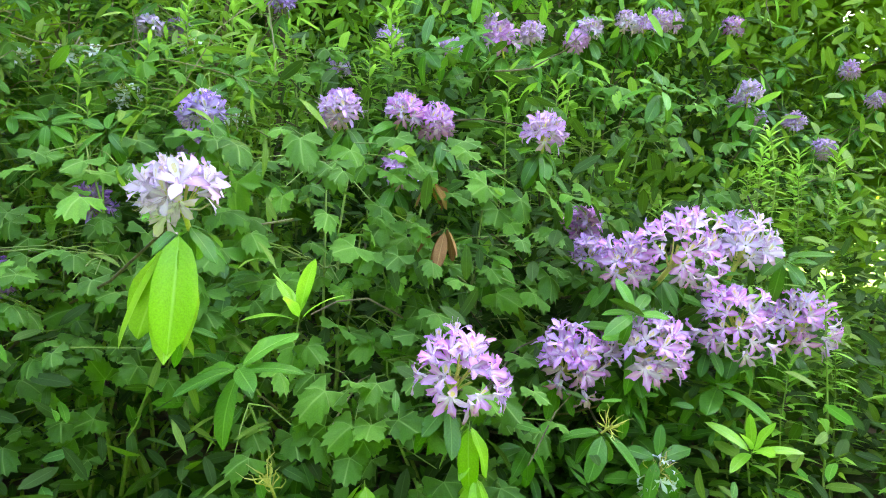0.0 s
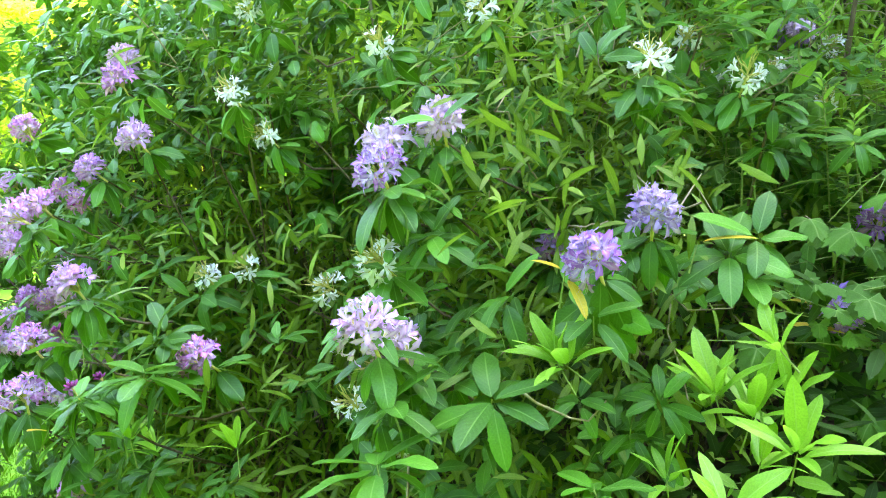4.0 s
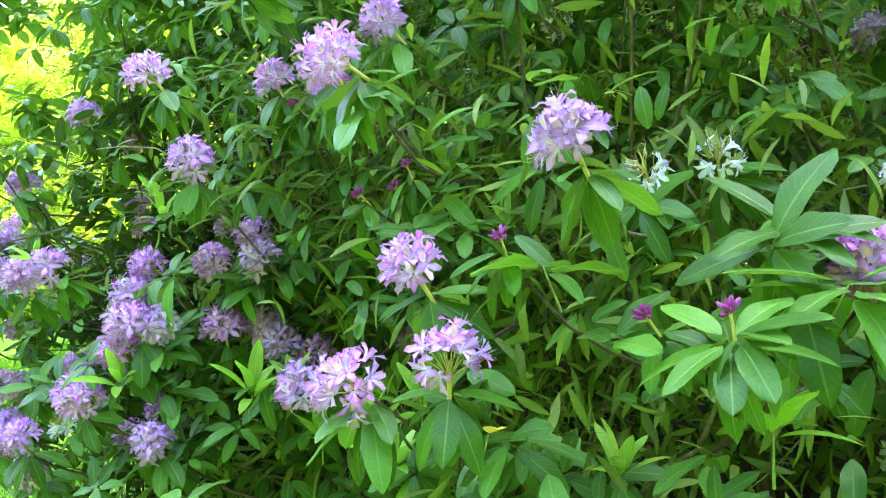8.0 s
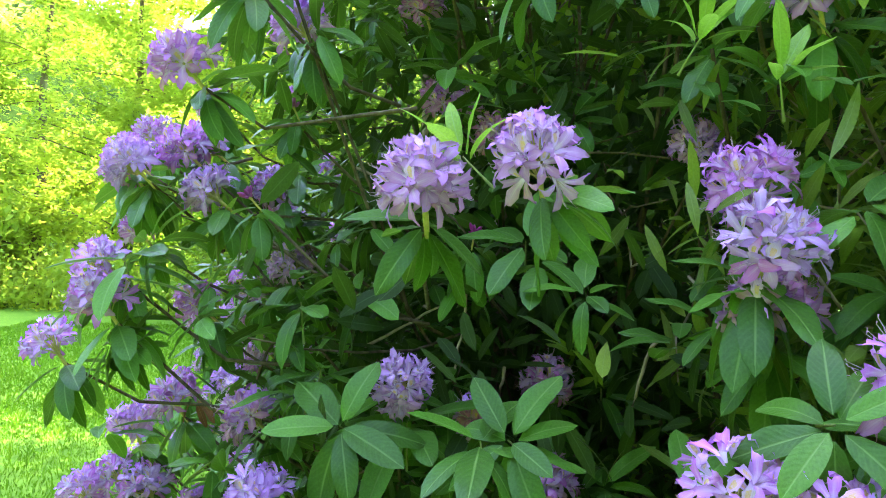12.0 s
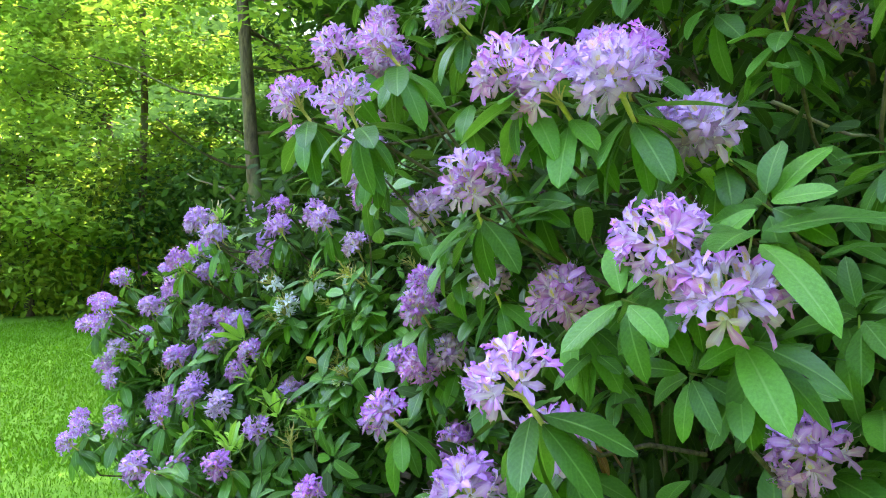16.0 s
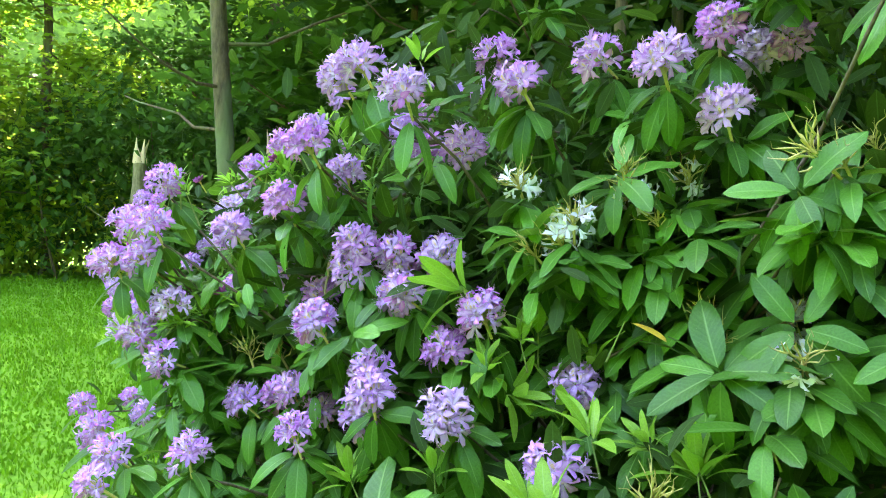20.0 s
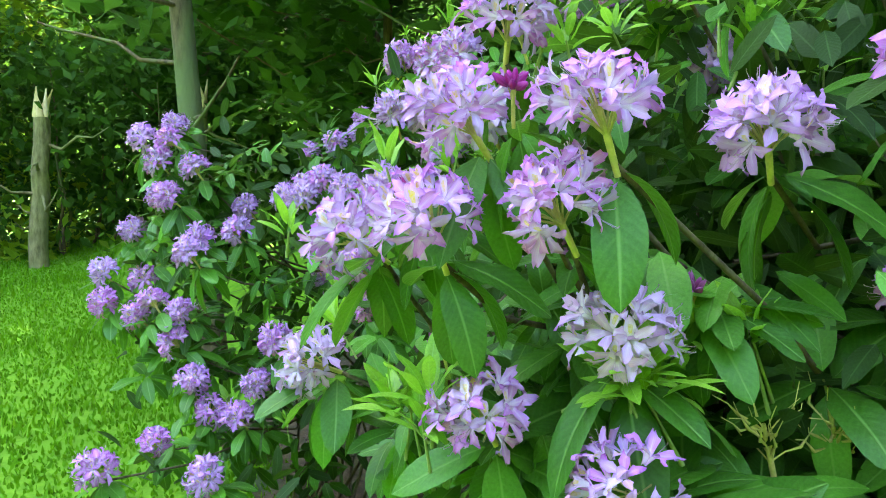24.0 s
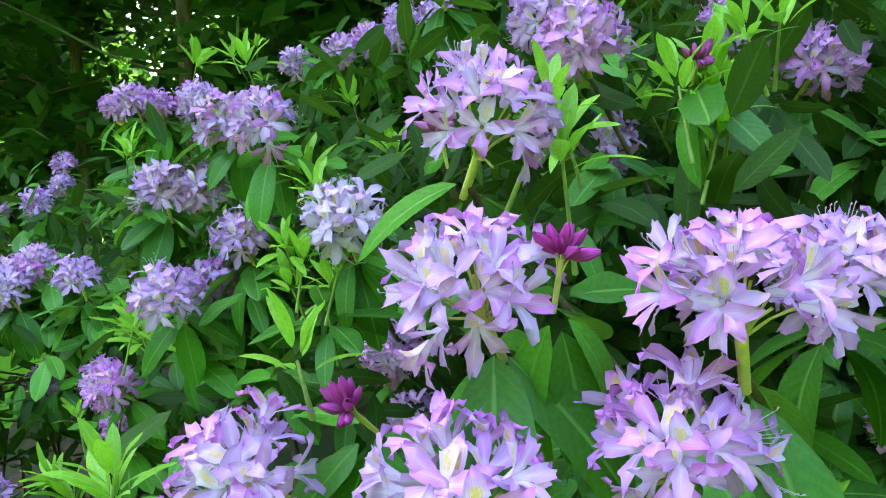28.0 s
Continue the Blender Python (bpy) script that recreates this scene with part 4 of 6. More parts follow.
shoot(-4.104, 2.572, 1.302, 0.120, "plain", 9)
shoot(-1.688, 1.700, 1.524, 0.120, "plain", 7)
shoot(-1.270, 1.705, 1.598, 0.140, "young", 8)
shoot(-1.436, 1.599, 1.502, 0.140, "young", 8)
shoot(-1.267, 1.815, 1.802, 0.100, "young", 7)
shoot(-1.734, 1.809, 1.773, 0.120, "young", 7)
shoot(-1.311, 1.866, 1.637, 0.150, "young", 8)
shoot(-2.152, 1.639, 1.596, 0.170, "plain", 8)
shoot(-4.052, 3.012, 1.462, 0.130, "young", 8)
shoot(-3.946, 3.062, 1.478, 0.100, "young", 7)
# next three shoots: young-leaf colour stands in for sunlight on the leaves
shoot(-3.662, 3.095, 1.766, 0.130, "young", 8)
shoot(-3.659, 3.185, 1.924, 0.110, "young", 7)
shoot(-3.462, 3.126, 2.081, 0.130, "young", 7)
shoot(-3.327, 2.880, 1.887, 0.110, "young", 7)
shoot(-3.278, 2.909, 1.444, 0.130, "young", 8)
shoot(-3.662, 3.220, 1.407, 0.130, "young", 8)
shoot(-3.812, 3.206, 1.587, 0.100, "young", 6)
shoot(-3.416, 3.187, 1.918, 0.130, "young", 7)
shoot(-3.468, 3.179, 2.029, 0.120, "young", 7)
shoot(-3.030, 2.074, 1.520, 0.100, "young", 8)
shoot(-2.700, 2.095, 1.488, 0.100, "young", 8)
shoot(-3.614, 2.415, 1.410, 0.100, "young", 8)
shoot(-3.175, 2.413, 1.364, 0.100, "young", 8)
shoot(-3.036, 2.623, 1.797, 0.152, "plain", 9)
shoot(-2.182, 1.957, 2.214, 0.160, "plain", 6)
shoot(-4.589, 9.597, 2.031, 0.090, "yellow", 1)
shoot(-2.081, 2.417, 1.691, 0.110, "yellow", 1)
shoot(-1.822, 2.751, 1.190, 0.170, "lime", 5)
shoot(-2.313, 2.495, 1.962, 0.128, "plain", 7)
shoot(-3.124, 1.986, 1.666, 0.140, "plain", 10)
shoot(-2.944, 2.159, 1.821, 0.128, "plain", 9)
shoot(-3.440, 2.240, 1.495, 0.100, "yellow", 1)
shoot(-3.325, 2.282, 1.779, 0.140, "plain", 6)
shoot(-3.651, 2.474, 2.139, 0.130, "plain", 6)
shoot(-2.486, 2.705, 1.509, 0.160, "plain", 6)
shoot(-4.609, 4.157, 1.530, 0.090, "young", 6)
shoot(-4.547, 4.159, 1.451, 0.128, "plain", 6)
shoot(-4.486, 3.144, 1.492, 0.120, "young", 7)
shoot(-4.699, 4.329, 2.254, 0.100, "young", 7)
shoot(-4.559, 3.624, 2.123, 0.100, "young", 7)
shoot(-4.483, 3.513, 2.025, 0.100, "young", 6)
shoot(-4.067, 3.225, 1.452, 0.144, "plain", 7)
shoot(-4.541, 10.292, 1.681, 0.100, "yellow", 1)
shoot(-4.893, 4.444, 2.048, 0.120, "plain", 5)
shoot(-4.331, 3.184, 1.821, 0.140, "plain", 6)
shoot(-4.047, 3.343, 2.090, 0.160, "plain", 6)
shoot(-5.020, 3.978, 1.392, 0.176, "plain", 9)
shoot(-5.435, 4.915, 1.910, 0.080, "young", 5)
shoot(-5.263, 4.068, 1.635, 0.140, "plain", 7)
shoot(-4.923, 3.564, 1.447, 0.136, "plain", 7)
shoot(-5.458, 4.185, 1.258, 0.120, "plain", 5)
shoot(-4.966, 3.569, 1.884, 0.100, "young", 7)
shoot(-5.249, 4.096, 1.440, 0.140, "plain", 7)
shoot(-5.486, 4.221, 1.800, 0.090, "young", 6)
shoot(-5.634, 4.029, 1.715, 0.144, "plain", 6)
shoot(-5.211, 4.049, 1.490, 0.128, "plain", 7)
shoot(-5.418, 4.861, 1.564, 0.080, "young", 7)
shoot(-4.913, 4.403, 1.581, 0.120, "plain", 7)
shoot(-5.580, 4.439, 1.363, 0.070, "dead", 5)
shoot(-5.731, 6.523, 1.258, 0.090, "young", 7)
shoot(-5.608, 6.039, 1.039, 0.110, "young", 10)
shoot(-5.914, 6.465, 0.965, 0.100, "young", 7)
shoot(-5.498, 5.701, 1.320, 0.128, "plain", 8)
shoot(-5.513, 5.883, 1.213, 0.128, "plain", 7)
shoot(-5.439, 5.854, 1.492, 0.120, "plain", 8)
shoot(-5.583, 5.925, 1.142, 0.140, "plain", 7)
shoot(-5.581, 6.339, 1.105, 0.130, "plain", 7)
shoot(-5.912, 6.126, 0.980, 0.100, "young", 7)
shoot(-5.430, 6.221, 1.545, 0.140, "plain", 7)
shoot(-5.456, 5.865, 1.498, 0.140, "plain", 10)
shoot(-5.498, 6.090, 1.202, 0.140, "plain", 10)
shoot(-5.485, 5.864, 1.225, 0.150, "plain", 10)
shoot(-5.593, 6.410, 1.408, 0.120, "plain", 9)
shoot(-5.497, 5.894, 1.507, 0.140, "plain", 10)
shoot(-5.513, 6.103, 1.231, 0.140, "plain", 9)
shoot(-5.541, 5.903, 1.245, 0.150, "plain", 10)
shoot(-5.457, 6.235, 1.470, 0.130, "plain", 9)
shoot(-6.152, 7.315, 1.230, 0.075, "young", 8)
shoot(-5.779, 6.558, 1.347, 0.130, "young", 7)
shoot(-5.636, 6.451, 1.251, 0.100, "young", 8)
shoot(-5.691, 6.540, 1.153, 0.128, "plain", 8)
shoot(-5.582, 6.337, 1.193, 0.090, "young", 6)
shoot(-5.720, 6.203, 1.078, 0.110, "young", 8)
shoot(-5.506, 6.100, 1.245, 0.160, "plain", 9)
shoot(-5.657, 6.453, 1.480, 0.120, "plain", 8)
shoot(-5.501, 6.268, 1.439, 0.120, "plain", 7)
shoot(-5.625, 6.352, 1.425, 0.128, "plain", 8)
shoot(-5.496, 6.173, 1.361, 0.110, "yellow", 1)
shoot(-5.584, 6.240, 1.300, 0.100, "yellow", 1)
shoot(-5.280, 6.173, 1.572, 0.144, "plain", 8)
shoot(-5.858, 6.645, 1.884, 0.060, "young", 7)
shoot(-5.625, 6.371, 1.073, 0.120, "young", 7)
shoot(-5.704, 7.509, 1.600, 0.048, "young", 8)
shoot(-5.694, 7.478, 1.859, 0.052, "young", 8)
shoot(-5.632, 7.379, 1.694, 0.048, "young", 8)
shoot(-5.927, 7.288, 1.690, 0.052, "young", 8)
shoot(-5.901, 7.243, 1.725, 0.052, "young", 9)
shoot(-6.378, 7.693, 1.355, 0.048, "young", 8)
shoot(-5.674, 7.436, 1.800, 0.052, "young", 8)
shoot(-5.653, 9.292, 1.149, 0.048, "young", 9)
shoot(-5.603, 8.703, 1.120, 0.048, "young", 9)
shoot(-6.256, 7.619, 1.111, 0.070, "young", 8)
shoot(-6.341, 7.457, 1.177, 0.070, "young", 8)
shoot(-6.236, 7.263, 1.221, 0.080, "young", 9)
shoot(-6.228, 7.254, 1.198, 0.080, "young", 7)
shoot(-6.103, 7.272, 1.243, 0.048, "young", 9)
shoot(-6.242, 7.269, 1.207, 0.048, "young", 8)
shoot(-6.349, 7.461, 1.145, 0.048, "young", 7)
shoot(-4.586, 9.550, 2.223, 0.048, "young", 7)
shoot(-4.603, 8.851, 2.090, 0.048, "young", 7)
shoot(-5.975, 7.165, 1.187, 0.130, "plain", 8)
shoot(-6.247, 7.223, 1.071, 0.130, "plain", 5)
shoot(-6.235, 7.260, 1.220, 0.048, "young", 8)
shoot(-6.061, 7.218, 1.241, 0.048, "young", 9)
shoot(-6.237, 7.613, 1.110, 0.048, "young", 8)
shoot(-4.592, 8.883, 2.224, 0.038, "young", 8)
shoot(-4.493, 8.749, 2.155, 0.038, "young", 8)
shoot(-6.189, 7.389, 1.584, 0.051, "young", 8)
shoot(-5.721, 7.520, 1.692, 0.051, "young", 8)
shoot(-5.933, 7.791, 1.586, 0.045, "young", 9)
shoot(-5.827, 8.262, 1.377, 0.045, "young", 7)
shoot(-5.951, 7.807, 1.492, 0.045, "young", 9)
shoot(-5.638, 7.417, 1.763, 0.051, "young", 9)
shoot(-5.929, 7.282, 1.658, 0.051, "young", 9)
shoot(-5.709, 8.347, 1.612, 0.100, "plain", 8)
shoot(-5.672, 8.894, 0.661, 0.045, "young", 8)
shoot(-4.985, 8.686, 2.084, 0.058, "young", 8)
shoot(-4.478, 8.685, 2.035, 0.058, "young", 8)
shoot(-5.947, 7.836, 1.511, 0.051, "young", 8)
shoot(-5.920, 7.769, 1.484, 0.051, "young", 9)
shoot(-5.540, 8.587, 1.299, 0.051, "young", 8)
shoot(-5.947, 7.831, 1.456, 0.051, "young", 7)
shoot(-6.313, 7.569, 1.438, 0.045, "young", 7)
shoot(-5.704, 8.370, 1.708, 0.051, "young", 8)
shoot(-6.206, 7.394, 1.622, 0.038, "young", 8)
shoot(-5.622, 7.343, 1.718, 0.051, "young", 9)
shoot(-5.915, 7.263, 1.651, 0.051, "young", 9)
shoot(-5.608, 7.298, 1.616, 0.051, "young", 8)
shoot(-5.930, 7.785, 1.414, 0.100, "plain", 8)
shoot(-5.889, 7.209, 1.735, 0.058, "young", 8)

shoot(-5.318, 4.999, 1.501, 0.150, "broad", 8)
shoot(-5.426, 5.066, 1.341, 0.150, "broad", 8)
shoot(-5.412, 5.060, 1.736, 0.144, "broad", 8)
shoot(-5.468, 5.877, 1.519, 0.150, "broad", 8)
shoot(-5.470, 5.846, 1.210, 0.150, "broad", 8)
shoot(-5.153, 3.856, 1.407, 0.150, "broad", 8)
shoot(-4.883, 3.549, 1.453, 0.108, "broad", 8)
shoot(-4.588, 5.349, 2.014, 0.150, "broad", 8)
shoot(-4.793, 3.911, 1.782, 0.136, "broad", 8)
shoot(-5.426, 4.157, 1.240, 0.109, "broad", 8)
shoot(-4.566, 6.178, 1.605, 0.150, "broad", 8)
shoot(-5.434, 5.779, 1.931, 0.150, "broad", 8)
shoot(-5.987, 6.896, 1.167, 0.095, "broad", 8)
shoot(-5.934, 6.847, 1.144, 0.095, "broad", 8)
shoot(-5.471, 3.994, 1.602, 0.095, "broad", 8)
shoot(-5.469, 5.167, 1.721, 0.150, "broad", 8)
shoot(-5.755, 4.142, 1.626, 0.095, "broad", 8)
shoot(-5.681, 4.095, 1.527, 0.095, "broad", 8)
shoot(-5.620, 4.063, 1.527, 0.095, "broad", 8)
shoot(-5.594, 4.045, 1.754, 0.106, "broad", 8)
shoot(-5.595, 6.010, 1.232, 0.147, "broad", 8)
shoot(-5.530, 5.900, 1.325, 0.130, "broad", 8)
shoot(-5.564, 6.291, 1.616, 0.124, "broad", 8)
shoot(-5.533, 5.907, 1.566, 0.120, "broad", 8)
shoot(-2.940, 2.139, 1.698, 0.150, "broad", 8)
shoot(-2.981, 2.153, 1.792, 0.150, "broad", 8)
shoot(-3.059, 2.589, 1.904, 0.150, "broad", 8)
shoot(-2.297, 2.517, 1.861, 0.150, "broad", 8)
shoot(-4.371, 3.175, 1.582, 0.115, "broad", 8)
shoot(-4.607, 3.194, 1.552, 0.095, "broad", 8)
shoot(-4.859, 4.238, 1.317, 0.150, "broad", 8)
shoot(-4.023, 3.244, 1.447, 0.139, "broad", 8)
shoot(-6.085, 6.417, 0.883, 0.150, "broad", 8)
shoot(-5.176, 6.175, 2.066, 0.150, "broad", 8)
shoot(-4.134, 3.232, 1.768, 0.095, "broad", 8)
shoot(-1.671, 1.942, 1.910, 0.150, "broad", 8)
shoot(-1.322, 1.984, 2.006, 0.150, "broad", 8)
shoot(-5.596, 6.073, 0.704, 0.150, "broad", 8)
shoot(-2.028, 2.729, 1.311, 0.150, "broad", 8)
shoot(-2.366, 2.257, 1.458, 0.150, "broad", 8)

shoot(-5.324, 8.371, 1.955, 0.086, "young", 10)
shoot(-4.284, 8.212, 2.203, 0.090, "young", 10)
shoot(-5.813, 7.482, 1.675, 0.062, "young", 10)
shoot(-5.967, 7.312, 1.666, 0.053, "young", 10)
shoot(-5.950, 7.275, 1.615, 0.050, "young", 10)
shoot(-4.718, 8.419, 1.944, 0.090, "young", 10)
shoot(-5.109, 9.020, 1.796, 0.090, "young", 10)
shoot(-5.589, 8.072, 1.480, 0.077, "young", 10)
shoot(-5.835, 7.833, 1.441, 0.061, "young", 10)
shoot(-5.665, 8.414, 1.323, 0.081, "young", 10)
shoot(-5.606, 8.734, 0.917, 0.090, "young", 10)
shoot(-6.050, 7.417, 1.624, 0.043, "young", 10)
shoot(-5.673, 7.979, 1.632, 0.075, "young", 10)
shoot(-5.573, 8.530, 1.332, 0.088, "young", 10)
shoot(-5.622, 8.768, 0.968, 0.085, "young", 10)
shoot(-6.217, 7.629, 1.100, 0.067, "young", 10)
shoot(-6.132, 7.283, 1.188, 0.056, "young", 10)
shoot(-6.073, 7.211, 1.245, 0.056, "young", 10)
shoot(-5.688, 6.456, 1.240, 0.090, "young", 10)
shoot(-5.991, 6.694, 0.897, 0.079, "young", 10)
shoot(-5.765, 6.482, 1.177, 0.077, "young", 10)
shoot(-5.591, 6.043, 1.031, 0.090, "young", 10)
shoot(-5.626, 6.135, 1.066, 0.078, "young", 10)
shoot(-5.932, 8.223, 1.110, 0.090, "young", 10)
shoot(-5.862, 6.224, 0.956, 0.090, "young", 10)
shoot(-5.410, 6.324, 2.251, 0.090, "young", 10)
shoot(-5.702, 6.467, 1.109, 0.090, "young", 10)
shoot(-6.220, 7.283, 1.212, 0.075, "young", 10)
shoot(-5.871, 7.465, 1.214, 0.090, "young", 10)
shoot(-4.990, 8.822, 2.079, 0.090, "young", 10)
shoot(-5.279, 7.993, 1.695, 0.090, "young", 10)


def bare_branch(key, *pts):
    """A pale leafless branch that winds through the shade inside a shrub."""
    pts = [np.array(p) for p in pts]
    line = [pts[0]]
    for p, q in zip(pts, pts[1:]):
        line += [p + (q - p) * t + rng.normal(0, 0.004, 3) for t in (0.33, 0.66)] + [q]
    hang("bare_branch", tube(line, np.linspace(0.0042, 0.0026, len(line)), 6).mesh("bare_branch", M_PALETWIG), BUSHES[key]["ob"], None, "pale leafless winding branch")


bare_branch("d", (-5.122, 4.206, 1.529), (-5.041, 4.187, 1.577), (-4.947, 4.164, 1.633))
bare_branch("d", (-4.891, 4.100, 1.672), (-4.894, 4.100, 1.577), (-4.910, 4.103, 1.494))
bare_branch("d", (-4.791, 4.125, 1.500), (-4.799, 4.127, 1.428), (-4.877, 4.145, 1.390))
bare_branch("d", (-4.819, 4.028, 1.378), (-4.796, 4.022, 1.324), (-4.827, 4.029, 1.240))
bare_branch("d", (-4.545, 3.809, 1.598), (-4.575, 3.816, 1.531), (-4.593, 3.820, 1.464))
bare_branch("d", (-5.195, 4.331, 1.994), (-5.086, 4.304, 1.956), (-4.964, 4.274, 1.936), (-4.868, 4.250, 1.886))
bare_branch("d", (-5.060, 4.194, 1.838), (-4.986, 4.176, 1.887), (-4.916, 4.159, 1.902))
bare_branch("e", (-5.907, 7.002, 1.392), (-5.913, 7.003, 1.336), (-5.910, 6.996, 1.295))
bare_branch("d", (-4.760, 3.910, 1.236), (-4.831, 3.927, 1.188), (-4.841, 3.929, 1.130))

VARIANTS = {k: [] for k in "mpwbv"}
for k, (kind, mats) in {"m": ("open", M_PETAL), "v": ("open", M_VIOLET), "p": ("open", M_PALE), "w": ("faded", M_WHITE), "b": ("bud", M_BUD)}.items():
    for seed in range(5):
        heads, stems, hairs = truss_shape(seed + 10 * "mpwbv".index(k), (6 + seed if k in "w" else 20 + seed if k in "mpv" else 9), kind)
        if k == "w":
            stems = spent_shape(seed + 40)
        both = join([heads, stems] + ([hairs] if hairs else []))
        me = both.mesh("flower_truss", mats)
        me.materials.append(M_STALK)
        me.materials.append(M_STAMEN)
        nh, ns = len(heads.f), len(stems.f)
        me.polygons.foreach_set("material_index", [0] * nh + [1] * ns + [2] * (len(me.polygons) - nh - ns))
        VARIANTS[k].append(me)
SPENT = [spent_shape(k).mesh("spent_truss", M_STALK) for k in range(3)]
FLORET_MESH = {k: [s.mesh("floret", m) for s in FLORETS] for k, m in (("m", M_PETAL), ("p", M_PALE), ("v", M_VIOLET))}
STAMEN_MESH = [s.mesh("stamen_tuft", M_STAMEN) for s in STAMENS]
CORE = []
for seed in range(3):
    CORE.append(truss_shape(seed + 70, 15)[1].mesh("flower_truss", M_STALK))
LEAF_MESH = {k: [s.mesh("leaf", m) for s in (LANCE if k in ("young", "dead") else LEAVES)] for k, m in (("plain", M_LEAF), ("young", M_YOUNG), ("lime", M_LIME), ("yellow", M_YELLOW), ("dead", M_DEAD))}


def rosette(p, axis, n, size, low, high, r, phase=None):
    """Poses of n leaves round a shoot tip: they leave the axis at low to high degrees."""
    axis = unit(axis)
    x = unit(np.cross(axis, (0.2, 0.3, 0.9)) + 1e-4)
    y = np.cross(axis, x)
    out, ph = [], r.uniform(0, 6.28) if phase is None else phase
    for k in range(n):
        a = ph + 2 * math.pi * k / n + r.uniform(-0.3, 0.3)
        e = radians(low + (high - low) * ((k * 0.618) % 1) + r.uniform(-8, 8))
        d = math.cos(e) * axis + math.sin(e) * (math.cos(a) * x + math.sin(a) * y)
        out.append(frame_of(p + d * 0.012 - axis * 0.02 * ((k * 0.618) % 1), d, axis + 0.35 * np.array([0, 0, 1]), size * r.uniform(0.75, 1.15)))
    return out


def upward(p, r, lean=0.5):
    out, _ = off_walk(p)
    return unit(out * lean + np.array([0, 0, 0.8]) + r.normal(0, 0.22, 3))


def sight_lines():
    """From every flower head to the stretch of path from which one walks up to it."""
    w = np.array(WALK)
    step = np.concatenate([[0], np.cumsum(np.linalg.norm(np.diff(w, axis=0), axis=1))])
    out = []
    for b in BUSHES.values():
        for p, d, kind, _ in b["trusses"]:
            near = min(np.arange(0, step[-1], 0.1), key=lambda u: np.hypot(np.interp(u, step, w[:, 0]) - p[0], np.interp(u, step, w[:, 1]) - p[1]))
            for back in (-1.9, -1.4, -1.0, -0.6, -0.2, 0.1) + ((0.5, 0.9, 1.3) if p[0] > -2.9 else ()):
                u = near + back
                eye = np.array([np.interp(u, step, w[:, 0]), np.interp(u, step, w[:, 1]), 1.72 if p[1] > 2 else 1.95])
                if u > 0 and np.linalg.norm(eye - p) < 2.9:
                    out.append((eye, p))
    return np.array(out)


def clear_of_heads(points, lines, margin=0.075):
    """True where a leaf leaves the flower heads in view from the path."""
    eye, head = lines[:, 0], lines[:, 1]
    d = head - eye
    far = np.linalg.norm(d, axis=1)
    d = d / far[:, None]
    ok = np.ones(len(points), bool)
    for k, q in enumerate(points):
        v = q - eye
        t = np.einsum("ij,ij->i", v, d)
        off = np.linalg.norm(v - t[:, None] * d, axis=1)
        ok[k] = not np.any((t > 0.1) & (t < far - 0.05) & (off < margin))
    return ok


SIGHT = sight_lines()


